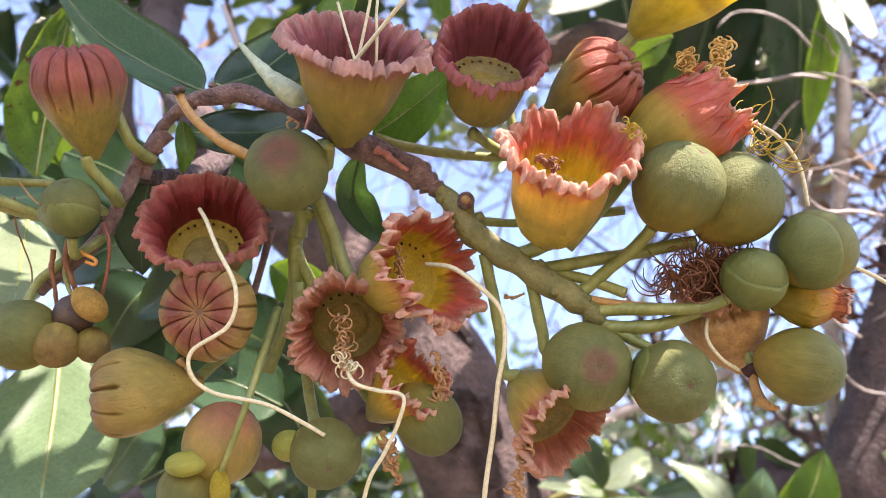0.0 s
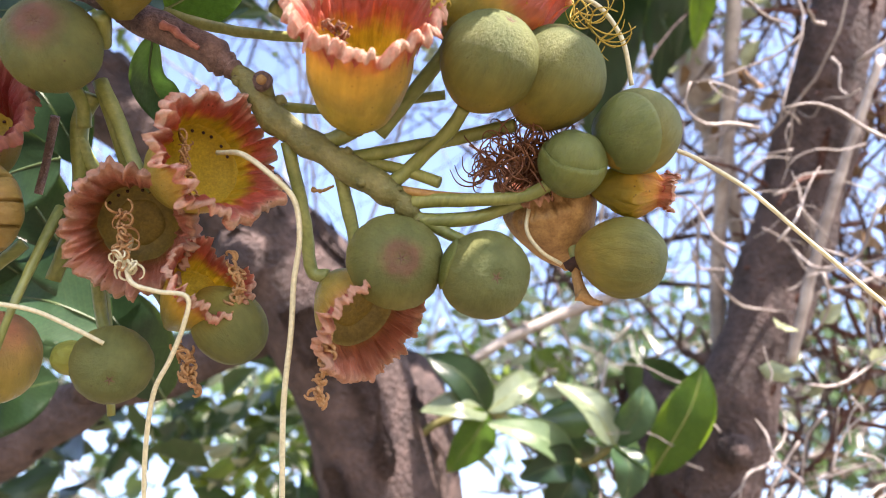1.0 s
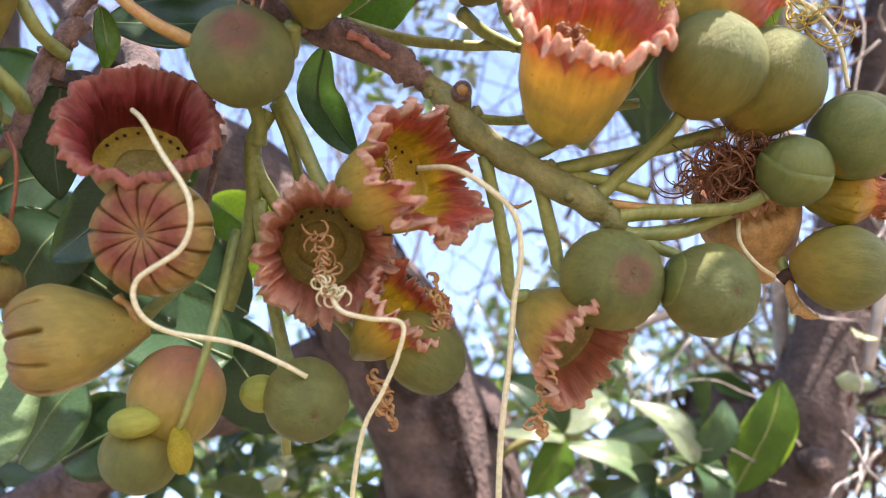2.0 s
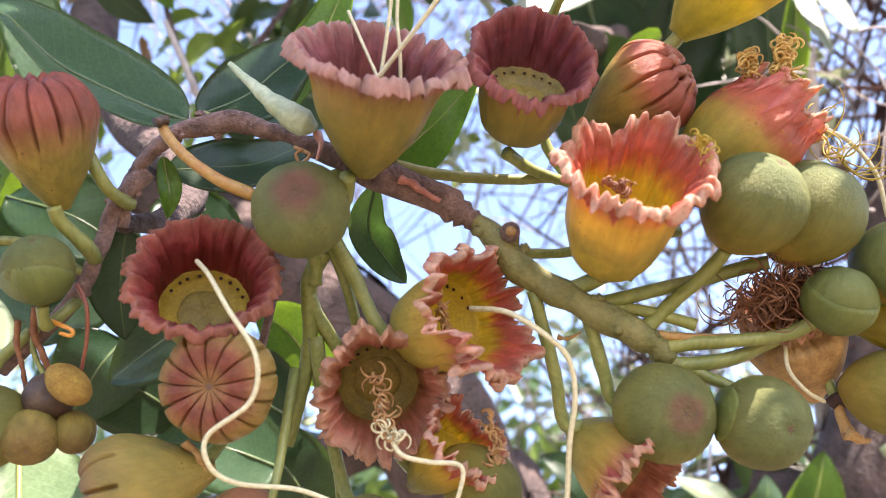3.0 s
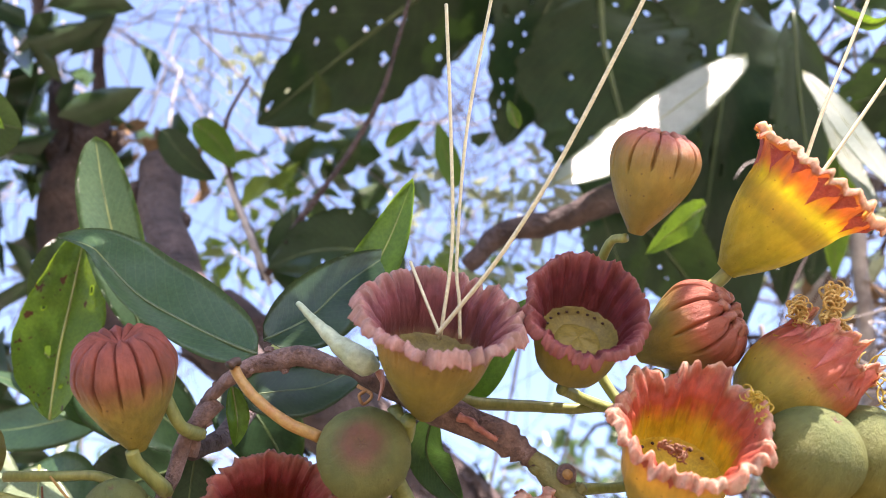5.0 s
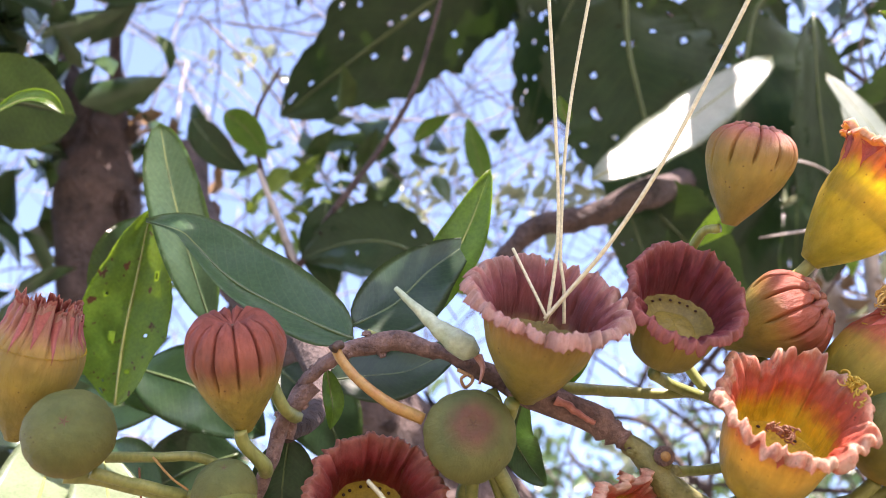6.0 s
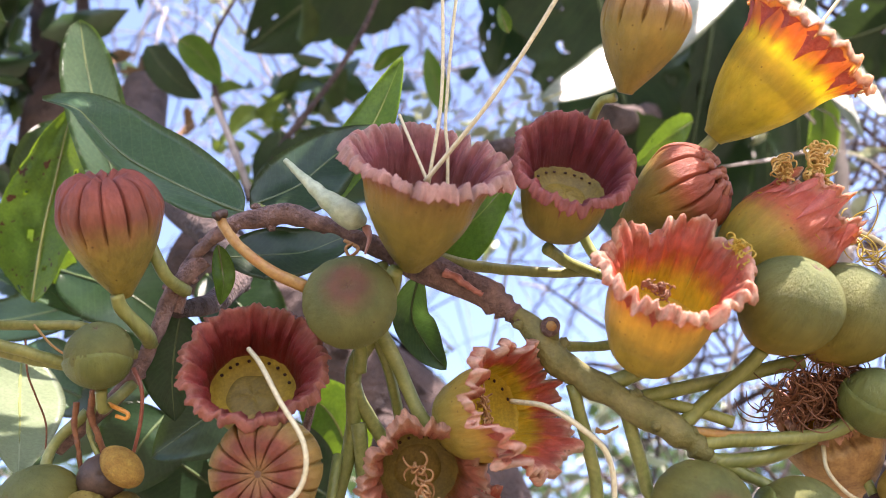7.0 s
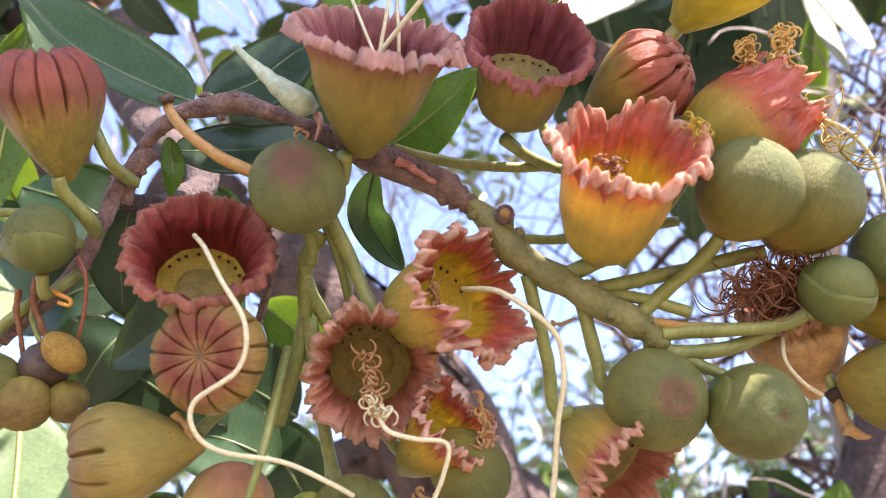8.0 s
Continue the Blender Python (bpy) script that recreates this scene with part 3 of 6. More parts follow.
        lathe(bm, refine([(0, floor_z + 0.05), (0.12, floor_z + 0.055), (0.25, floor_z + 0.04), (0.36, floor_z + 0.02), (0.43, floor_z - 0.03)], 10), 40, lambda a, q, r, z: Vector((r * math.cos(a) * R * W, r * math.sin(a) * R * W, (z + 0.012 * math.sin(a * 5 + seed)) * R)))
        part("ovary_top", bm, ovary_skin, floor_part, "olive dome in the cup's floor")
    if pits:
        ring_holes(floor_part, 0.565 * R * W, (floor_z + 0.14) * R, pits + 6, 0.032 * R, seed, m.to_3x3())
    if stalk:
        stalk_part(ob, stalk[0], stalk[1], stalk[2], stalk_green)
    return ob


def bud(tip, axis, R, label, length=2.05, grooves=11, spin=0.0, skin=None, seed=1, tuft=0.1, stalk=None, name="flower_bud", tips=True, start=1.2):
    """A closed pleated bud: tip and axis in the branch frame, widest radius R in centimetres."""
    rnd = random.Random(seed)
    R = R / 100
    m = basis(tip, axis, spin) @ Matrix.Translation((0, 0, -length * R))
    ob = thing(name, m, label, "flower bud", "buds on the branch")
    k = length / 2.05
    prof = [(0, 0), (0.16, 0), (0.24, 0.1), (0.52, 0.45), (0.82, 0.92), (0.96, 1.25), (1.0, 1.50), (0.96, 1.72), (0.85, 1.90), (0.67, 2.02), (0.46, 2.05), (0.22, 1.98), (0, 1.90)]
    prof = refine([(r, z * k) for r, z in prof], 44)
    amp = [rnd.uniform(0.6, 1.3) for _ in range(grooves)]
    reach = [rnd.uniform(-0.15, 0.15) for _ in range(grooves)]

    def shape(a, q, r, z):
        f = (a / (2 * math.pi) * grooves) % grooves
        i = int(f + 0.5) % grooves
        g = abs(f - round(f))
        h = z / k
        w = min(1, max(0, (h - start - reach[i]) / (1.95 - start)))
        if q > 22:
            w = max(w, min(1, (q - 22) / 8))
        tent = 1 - abs(1 - 2 * g)
        cut = max(0, 1 - g / (0.016 + 0.42 * w * (1 - w) ** 2 + 0.05 * w)) ** 0.7 * min(1, w * 6) * min(1, r * 3)
        r2 = r * (1 - (0.21 - 0.09 * w) * cut * amp[i] + 0.02 * w * (tent - 0.5))
        z2 = z - 0.10 * cut * w * amp[i]
        if h > 1.8:
            z2 += (0.05 + tuft) * max(0, 1 - abs(r - 0.5) / 0.4) * (tent - 0.3)
        n = noise.noise(Vector((math.cos(a) * 2, math.sin(a) * 2, z * 2 + seed * 1.7)))
        r2 *= 1 + 0.05 * n + 0.02 * w * noise.noise(Vector((a * 14, z * 5, seed)))
        return Vector((r2 * math.cos(a) * R, r2 * math.sin(a) * R, z2 * R))

    bm = bmesh.new()
    lathe(bm, prof, grooves * 20, shape)
    calyx = part("calyx", bm, skin or skin_bud, ob)
    for i in range(grooves if tips else 0):
        a0 = 2 * math.pi * (i + 0.5) / grooves + rnd.uniform(-0.08, 0.08)
        bm = bmesh.new()
        pts = []
        for r, z in ((0.60, 1.93), (0.46, 2.03 + tuft * 0.6), (0.34, 2.05 + tuft * rnd.uniform(0.6, 1.4)), (0.16 + rnd.uniform(0, 0.1), 2.0 + tuft * rnd.uniform(-0.4, 0.8))):
            pts.append(Vector((r * math.cos(a0) * R, r * math.sin(a0) * R, z * k * R)))
        tube(bm, pts, [0.08 * R, 0.12 * R, 0.10 * R, 0.05 * R], 9, 7, 0.6, i)
        part("calyx_tip", bm, bud_tip, calyx)
    if not tips:
        bm = bmesh.new()
        lathe(bm, [(0, 1.90 * k), (0.05, 1.93 * k), (0.08, 1.91 * k), (0.07, 1.84 * k)], 14, lambda a, q, r, z: Vector((r * (1 + 0.2 * math.sin(5 * a)) * math.cos(a) * R, r * math.sin(a) * R, z * R)))
        part("bud_eye", bm, scar_brown, calyx, "dark red centre of the bud")
    if stalk:
        stalk_part(ob, stalk[0], stalk[1], stalk[2], stalk_green)
    return ob


def fig(centre, axis, R, label, tall=1.0, skin=None, seed=1, cap=0.0, ribs=16, stalk=None, cap_axis=None, name="round_fruit", scar=True, cap_skin=None, collar=True, cap_to=None, pear=0.10):
    """A round young fruit: centre and tip direction in the branch frame, radius R in centimetres."""
    R = R / 100
    m = basis(centre, axis, seed * 37)
    ob = thing(name, m, label, "fruit", "fruit on the branch")
    prof = []
    for i in range(31):
        u = math.pi * i / 30
        r, z = math.sin(u), -math.cos(u) * tall
        if u > 2.75:
            z -= 0.10 * ((u - 2.75) / 0.39) ** 2
        if z < 0:
            r *= 1 - pear * (z / tall) ** 2
            z *= 1 + 0.6 * pear
        prof.append((r if 0 < i < 30 else 0, z))

    def shape(a, q, r, z):
        w = math.sin(math.pi * q / 30)
        f = 1 + 0.016 * w * abs(math.cos(ribs * a / 2)) ** 0.6 + 0.03 * max(0, z) * w * noise.noise(Vector((math.cos(a) * 5, math.sin(a) * 5, z * 2 + seed))) + 0.05 * noise.noise(Vector((math.cos(a), math.sin(a), z + seed * 2.3))) * w
        return Vector((r * f * math.cos(a) * R, r * f * math.sin(a) * R, z * R))

    bm = bmesh.new()
    lathe(bm, prof, 64, shape)
    flesh_part = part("flesh", bm, skin or skin_fig, ob)
    if collar:
        bm = bmesh.new()
        lathe(bm, [(0.0, -0.97 * tall), (0.20, -0.99 * tall), (0.27, -0.96 * tall), (0.25, -0.90 * tall), (0.0, -0.86 * tall)], 20, lambda a, q, r, z: Vector((r * (1 + 0.15 * math.sin(6 * a + seed)) * math.cos(a) * R, r * math.sin(a) * R, z * R)))
        part("collar", bm, stalk_tan, ob, "tan collar round the stalk")
    if scar:
        for i in range(5):
            a = 2 * math.pi * i / 5 + seed
            bm = bmesh.new()
            tube(bm, [Vector((0.02 * math.cos(a) * R, 0.02 * math.sin(a) * R, (0.90 * tall) * R)), Vector((0.13 * math.cos(a) * R, 0.13 * math.sin(a) * R, (0.945 * tall) * R))], [0.028 * R, 0.008 * R], 4, 5)
            part("scar", bm, scar_brown, flesh_part)
    if cap:
        ca = m.to_3x3().inverted() @ way(cap_to) if cap_to else Vector(cap_axis or (0, 0, -1))
        q = ca.normalized().to_track_quat("Z", "Y").to_matrix()
        bm = bmesh.new()
        pr = [(1.045 * math.sin(u), 1.045 * math.cos(u)) for u in [cap * i / 12 for i in range(13)]]
        pr[0] = (0, 1.045)
        pr += [(0.98 * math.sin(cap), 0.98 * math.cos(cap))]
        rings = lathe(bm, pr, 40, lambda a, k, r, z: q @ Vector((r * (1 + 0.04 * math.sin(3 * a + seed)) * math.cos(a) * R, r * math.sin(a) * R, (z + 0.02 * math.sin(5 * a + seed) * (k > 8)) * R)))
        bmesh.ops.recalc_face_normals(bm, faces=bm.faces)
        part("cap", bm, cap_skin or skin_cap, ob, "pale green cap peeling from the fruit")
    if stalk:
        stalk_part(ob, stalk[0], stalk[1], stalk[2], stalk_green)
    return ob


def leaf(points, width, label, mat, facing=(0, -1, 0.3), cup_fold=0.15, twist=0.0, seed=1, wave=0.05, stalk=None, name="leaf", blunt=0.0, ragged=0.0, holes=0.0, tuck=0.0):
    """A leaf along points of the branch frame (base first), full width in centimetres; facing: the side of its upper face; tuck: how far one half folds away towards the tip."""
    rnd = random.Random(seed)
    ob = thing(name, Matrix.Translation(at(points[0])), label, "leaf", "leaves of the branch")
    inv = ob.matrix_world.inverted()
    fine = 3 if holes else 1
    rows, cols = 22 * fine, 5 * fine
    line = smooth_line([inv @ at(p) for p in points], rows)
    up0 = way(facing)
    bm = bmesh.new()
    uvl = bm.loops.layers.uv.new("uv")
    grid, half = [], width / 200
    for i, c in enumerate(line):
        s = i / rows
        t = (line[min(i + 1, rows)] - line[max(i - 1, 0)]).normalized()
        side = t.cross(up0).normalized()
        side = Matrix.Rotation(twist * (s - 0.5), 3, t) @ side
        up = side.cross(t)
        w = half * max(0.012, math.sin(math.pi * s ** (0.8 + 0.25 * blunt)) ** (0.75 - 0.25 * blunt))
        row = []
        for j in range(-cols, cols + 1):
            u = j / cols
            lift = cup_fold * abs(u) ** 1.4 * w + wave * half * math.sin(s * 9 + seed + (1.5 if u > 0 else 0)) * abs(u) ** 2
            lift += 0.04 * half * noise.noise(Vector((u * 2, s * 6, seed * 1.3)))
            tear = 1 + ragged * (noise.noise(Vector((s * 7, seed, 1 if u > 0 else -1))) + 0.5 * noise.noise(Vector((s * 22, seed, 3 if u > 0 else -3))))
            half_w = w * (1 - tuck * s ** 0.6) if u < 0 else w
            row.append(bm.verts.new(c + side * u * half_w * tear + up * lift))
        grid.append(row)
    for i in range(rows):
        for j in range(2 * cols):
            if holes and noise.noise(Vector((i * 0.33, j * 0.42, seed * 3.7))) > 0.72 - 0.2 * holes:
                continue
            f = bm.faces.new((grid[i][j], grid[i][j + 1], grid[i + 1][j + 1], grid[i + 1][j]))
            for lp, (jj, ii) in zip(f.loops, ((j, i), (j + 1, i), (j + 1, i + 1), (j, i + 1))):
                lp[uvl].uv = (jj / (2 * cols), ii / rows)
    bmesh.ops.solidify(bm, geom=bm.faces[:], thickness=0.00025)
    part("blade", bm, mat, ob)
    bm = bmesh.new()
    rr = max(0.0004, half * 0.045)
    tube(bm, [p - up0 * 0.0002 for p in line[:: 2 * fine]], [rr, rr * 0.7, rr * 0.25], 22, 6)
    part("midrib", bm, rib_dark if mat in (leaf_shade_dark, leaf_gloss) else stalk_green, ob, "green midrib")
    if stalk:
        stalk_part(ob, stalk[0], stalk[1], stalk[2], stalk_green)
    return ob


def strand(points, r, mat, label, category, name, r_end=None, n=40, seg=6, rough=0.0, group=""):
    ob = thing(name, Matrix.Translation(at(points[0])), label, category, group)
    stalk_part(ob, points, r, r_end if r_end is not None else r, mat, "strand", rough, "", n, seg)
    return ob


def branch(points, radii, mat, label, name="branch", category="branch", n=60, seg=14, rough=0.25, nodes=0, plates=0, plate_mat=None):
    ob = thing(name, Matrix.Translation(at(points[0])), label, category)
    inv = ob.matrix_world.inverted()
    bm = bmesh.new()
    tube(bm, [inv @ at(p) for p in points], [r / 100 for r in radii], n, seg, rough, radii[0] * 11)
    part("wood", bm, mat, ob)
    rnd = random.Random(int(radii[0] * 1000) + len(points))
    line = smooth_line([inv @ at(p) for p in points], 60)
    for _ in range(nodes):
        s = rnd.uniform(0.03, 0.97)
        i = int(s * 59)
        r = radii[min(int(s * len(radii)), len(radii) - 1)] / 100
        t = (line[i + 1] - line[i]).normalized()
        d = Matrix.Rotation(rnd.uniform(0, 6.28), 3, t) @ t.orthogonal().normalized()
        bm = bmesh.new()
        c = line[i] + d * r * 0.75
        h = r * rnd.uniform(0.25, 0.7)
        tube(bm, [c, c + d * h * 0.6 + t * h * 0.2, c + d * h + t * h * 0.3], [r * 0.55, r * 0.42, r * 0.3], 6, 8, 0.5, s * 40)
        part("knot", bm, mat, ob)
    for _ in range(plates):
        s = rnd.uniform(0.0, 0.98)
        i = int(s * 59)
        r = radii[min(int(s * len(radii)), len(radii) - 1)] / 100
        t = (line[i + 1] - line[i]).normalized()
        d = Matrix.Rotation(rnd.uniform(0, 6.28), 3, t) @ t.orthogonal().normalized()
        e = t.cross(d)
        bm = bmesh.new()
        a, b = r * rnd.uniform(0.2, 0.6), r * rnd.uniform(0.08, 0.22)
        rows_ = []
        for k in range(5):
            q = -1 + k / 2
            w = b * (1 - 0.5 * q * q) * rnd.uniform(0.7, 1.2)
            lift = r * (1.0 + 0.05 * rnd.random() + 0.05 * q * q)
            rows_.append([bm.verts.new(line[i] + t * a * q + (d * math.cos(g * w / r) + e * math.sin(g * w / r)) * lift) for g in (-1, 0, 1)])
        for ra, rb in zip(rows_, rows_[1:]):
            for j in (0, 1):
                bm.faces.new((ra[j], ra[j + 1], rb[j + 1], rb[j]))
        bmesh.ops.solidify(bm, geom=bm.faces[:], thickness=-r * 0.05)
        part("bark_plate", bm, plate_mat or mat, ob)
    return ob


# ---- the branch and its stalks ----
branch([(-8.89, 22.5, 2.1), (-8.47, 22.5, 3.35), (-7.44, 22.0, 4.19), (-6.19, 22.0, 4.46), (-4.68, 22.0, 4.08), (-3.31, 21.8, 3.41), (-2.09, 21.8, 2.77), (-0.74, 21.5, 2.12), (0.17, 21.2, 1.28)], [0.2, 0.18, 0.2, 0.28, 0.2, 0.26, 0.35, 0.39, 0.16], bark, "reddish brown knobbly twig bearing fruit and leaves", rough=0.65, n=110, nodes=24)
branch([(-0.35, 21.35, 1.85), (0.02, 21.25, 1.45), (0.51, 21.1, 0.84), (0.94, 21.0, 0.38), (2.01, 20.8, -0.41), (3.26, 20.6, -1.21), (3.88, 20.55, -1.66), (4.25, 20.6, -2.15)], [0.12, 0.28, 0.36, 0.36, 0.35, 0.33, 0.30, 0.2], bark_green, "olive green twig end carrying fruit stalks", rough=0.4, n=60, nodes=10)
branch([(-8.16, 22.5, 3.46), (-8.88, 22.3, 2.67), (-9.26, 22.0, 1.53), (-9.71, 22.0, 0.69), (-10.45, 22.0, -0.12), (-11.74, 22.0, -1.18)], [0.26, 0.2, 0.19, 0.2, 0.19], bark, "brown side twig with young fruit", nodes=10)

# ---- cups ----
cup((-2.18, 19.6, 5.42), (0.19, -0.45, 0.87), 1.87, "dusky pink and yellow-green flower cup with wide frilled rim", 1.55, 18, 0, skin_cup_pink, lining_mauve, 11, base=floor_dull_shade, stalk=([(-3.1, 20.6, 2.83), (-3.26, 21.2, 2.3), (-3.47, 21.8, 3.0)], 0.2, 0.2), pits=0, depth=0.95, slant=0.06)
cup((1.33, 20.0, 5.32), (0.16, -0.66, 0.73), 1.43, "dusky red flower cup with pleated rim and pitted floor", 1.7, 16, 10, skin_cup_pink, lining_plum, 12, base=floor_dull_shade, depth=0.78, blunt=0.9, stalk=([(0.78, 21.5, 3.27), (1.34, 22.0, 2.94), (2.19, 22.2, 2.57)], 0.17, 0.15), teeth=0.62, tooth_mat=fold_dusky, slant=0.27, point=1.0)
cup((3.12, 19.0, 2.55), (0.118, -0.588, 0.800), 1.66, "sunlit orange and pink flower cup with ruffled rim", 1.84, 13, 4, skin_thick, lining, 13, depth=0.95, blunt=0.6, stalk=([(2.76, 20.8, 0.1), (2.07, 20.95, -0.14), (1.39, 21.0, -0.09), (0.93, 21.0, 0.18)], 0.2, 0.24), pits=12, ragged=0.9, teeth=0.42, slant=0.2, flare=0.75)
cup((-0.18, 20.0, -0.48), (0.70, -0.66, 0.20), 1.54, "coral flower cup on its side with withered stamens", 1.75, 18, 20, skin_thick, lining, 14, blunt=0.8, flare=0.8, stalk=([(-2.27, 21.3, -1.24), (-2.72, 21.4, -0.61), (-3.1, 21.6, 0.34), (-3.61, 21.8, 1.47)], 0.18, 0.2), pits=12, ragged=1.0, teeth=0.3, depth=0.82, point=0.1)
cup((-2.58, 20.3, -2.27), (0.12, -0.97, -0.12), 1.5, "withered brown and pink flower cup with curled stamens", 1.6, 15, 0, skin_thick, lining_dry, 15, base=floor_dull_shade, depth=1.05, blunt=0.8, stalk=([(-3.06, 22.5, -2.31), (-3.7, 22.3, -1.3), (-4.17, 22.2, -0.47), (-4.35, 22.1, 0.1)], 0.2, 0.2), pits=14, ragged=0.8, teeth=0.3, point=0.1)
cup((-6.5, 20.6, 0.87), (0.20, -0.79, 0.58), 1.65, "deep red flower cup with pleated rim and yellow pitted floor", 1.6, 14, 5, skin_cup_pink, lining_pink, 16, base=floor_amber, blunt=0.6, stalk=([(-7.69, 22.0, -0.47), (-8.03, 22.4, 0.02), (-8.27, 22.6, 0.69)], 0.18, 0.2), pits=16, depth=1.1, point=0.7)
cup((7.25, 20.3, 3.85), (0.79, -0.1, 0.60), 1.6, "torn red and yellow flower cup lit from behind", 1.75, 13, 0, skin_torn, lining_thin, 17, ragged=0.8, close=0.22, lip=0.35, waist=1.2, blunt=0.5, stalk=([(5.21, 20.6, 2.54), (4.92, 21.0, 1.89), (3.36, 21.0, 0.02)], 0.2, 0.2), pits=0, teeth=0.75)
cup((7.45, 20.3, 8.12), (0.655, -0.38, 0.655), 1.85, "glowing yellow flower cup with orange toothed rim", 1.76, 14, 8, skin_cup, lining_thin, 18, ragged=0.25, flare=1.3, lip=0.9, waist=0.95, stalk=([(5.36, 21.5, 5.98), (5.15, 21.6, 5.75), (4.33, 21.7, 5.07), (3.87, 21.8, 3.66), (3.44, 21.5, 1.77)], 0.2, 0.17), pits=0, teeth=0.34, point=0.6)
cup((3.19, 19.9, -4.64), (0.52, -0.74, -0.42), 1.47, "withered red flower cup with torn brown rim", 1.6, 18, 0, skin_thick, lining_dry, 19, base=floor_dull_shade, ragged=0.7, stalk=([(2.03, 20.9, -3.46), (1.62, 21.0, -3.32), (1.5, 21.0, -2.16), (1.11, 21.0, -0.14)], 0.17, 0.17), pits=18, teeth=0.35, point=1.0)
cup((-0.72, 20.45, -3.4), (0.62, -0.50, 0.60), 1.1, "shrivelled crimson flower cup hanging under another", 2.0, 11, 0, skin_cup, lining, 20, ragged=1.0, close=0.05, teeth=0.4, stalk=([(-1.8, 21.3, -4.56), (-2.32, 21.8, -4.02), (-3.04, 22.3, -3.28)], 0.17, 0.17), pits=0, point=1.0)
cup((10.55, 20.4, -1.49), (0.99, -0.05, -0.08), 0.51, "spent yellow-green cup with a pink torn tip", 4.2, 10, 0, skin_cup, lining, 21, ragged=1.0, close=0.1, waist=1.9, pits=0)
cup((7.4, 21.2, -1.0), (-0.35, -0.2, 0.92), 1.33, "dry brown fruit cup under a brown mop of stamens", 2.0, 12, 0, dry_skin, lining_dry, 22, ragged=1.0, close=0.2, waist=1.25, pits=0)

cup((-14.1, 20.5, 5.82), (0.34, -0.2, 0.9), 1.37, "tall yellow-green cup with a wrinkled torn pink rim", 2.5, 14, 0, skin_cup_pink, lining_pink, 23, ragged=0.5, close=0.42, lip=0.5, waist=1.2, depth=0.6, teeth=0.45, tooth_mat=fold_dusky, stalk=([(-13.96, 20.9, 1.7), (-13.36, 21.2, 1.58), (-12.28, 21.6, 1.14), (-11.08, 21.8, 0.85)], 0.16, 0.16), pits=0, point=0.2)

# ---- buds ----
bud((-9.7, 20.0, 5.26), (0.0, -0.36, 0.93), 1.18, "red-topped yellow-green flower bud with deep folds", 2.5, 14, 0, skin_bud, 31, 0.07, tips=False, start=1.12, stalk=([(-9.72, 20.7, 2.55), (-9.66, 20.9, 2.19), (-9.29, 21.3, 1.6), (-9.38, 22.0, 1.32)], 0.17, 0.2))
bud((-6.36, 19.6, -1.62), (-0.20, -0.97, 0.06), 1.31, "tan flower bud seen end on with radiating folds", 1.7, 13, 0, skin_bud_tan, 32, 0.0, tips=False)
bud((4.97, 20.85, 4.87), (0.78, -0.50, 0.37), 1.22, "pinkish red flower bud with folded tip", 2.1, 12, 0, skin_bud_blush, 33, 0.1, stalk=([(3.12, 21.0, 3.5), (3.0, 21.4, 3.11), (2.86, 21.7, 2.29), (3.34, 21.5, 1.83)], 0.17, 0.17))
bud((3.43, 19.9, 9.25), (0.26, -0.3, 0.92), 1.08, "yellow-green flower bud with red creased top", 2.3, 12, 0, skin_bud_yellow, 34, 0.0, stalk=([(2.56, 20.7, 6.9), (2.2, 21.2, 6.76), (1.82, 22.4, 5.27), (1.98, 22.6, 3.66), (2.48, 22.25, 2.56)], 0.12, 0.15))
bud((-9.21, 20.0, -3.83), (-0.94, -0.33, -0.04), 1.18, "olive flower bud on its side with folded tip", 2.35, 10, 20, skin_bud_olive, 36, 0.0, tips=False, start=1.55, stalk=([(-6.88, 21.3, -3.58), (-6.52, 21.8, -3.21), (-5.77, 22.0, -2.59)], 0.17, 0.17))

# ---- round fruit ----
fig((-4.2, 20.5, 2.12), (0.03, -0.88, 0.36), 1.12, "round olive fruit with a reddish star-shaped tip", 0.96, skin_fig_red, 41, stalk=([(-4.33, 21.2, 1.75), (-4.1, 21.8, 0.99), (-4.14, 22.0, 0.35)], 0.18, 0.2))
fig((5.94, 19.5, 1.56), (0.38, -0.55, 0.74), 1.15, "round green fruit with a wrinkled sunlit top", 1.0, skin_fig, 42, pear=0.22, stalk=([(5.37, 19.8, 0.53), (5.03, 20.2, 0.02), (4.21, 20.6, -0.74), (3.45, 20.6, -1.35)], 0.17, 0.2))
fig((7.57, 20.1, 1.28), (0.45, -0.35, 0.82), 1.22, "round green fruit paired with another in sun", 1.0, skin_fig, 43, pear=0.22, stalk=([(6.67, 20.4, 0.17), (6.2, 20.6, 0.08), (4.72, 20.8, -0.21), (2.9, 20.9, -0.52), (2.35, 20.8, -0.66)], 0.17, 0.2))
fig((3.7, 19.9, -3.05), (0.14, -0.96, 0.16), 1.14, "round green fruit with a pink-brown star scar", 1.0, skin_fig_scar, 44, stalk=([(3.36, 20.5, -3.17), (2.79, 20.8, -2.83), (2.64, 20.85, -2.14), (2.34, 20.9, -0.75)], 0.16, 0.18))
fig((5.79, 19.5, -3.36), (0.16, -0.98, 0.04), 1.04, "round blue-green ribbed fruit with a small star scar", 1.0, skin_fig, 45, 0.62, 22, cap_to=(-0.95, 0.05, 0.32), stalk=([(5.48, 20.2, -2.67), (4.95, 20.5, -2.4), (4.2, 20.6, -2.0)], 0.14, 0.18))
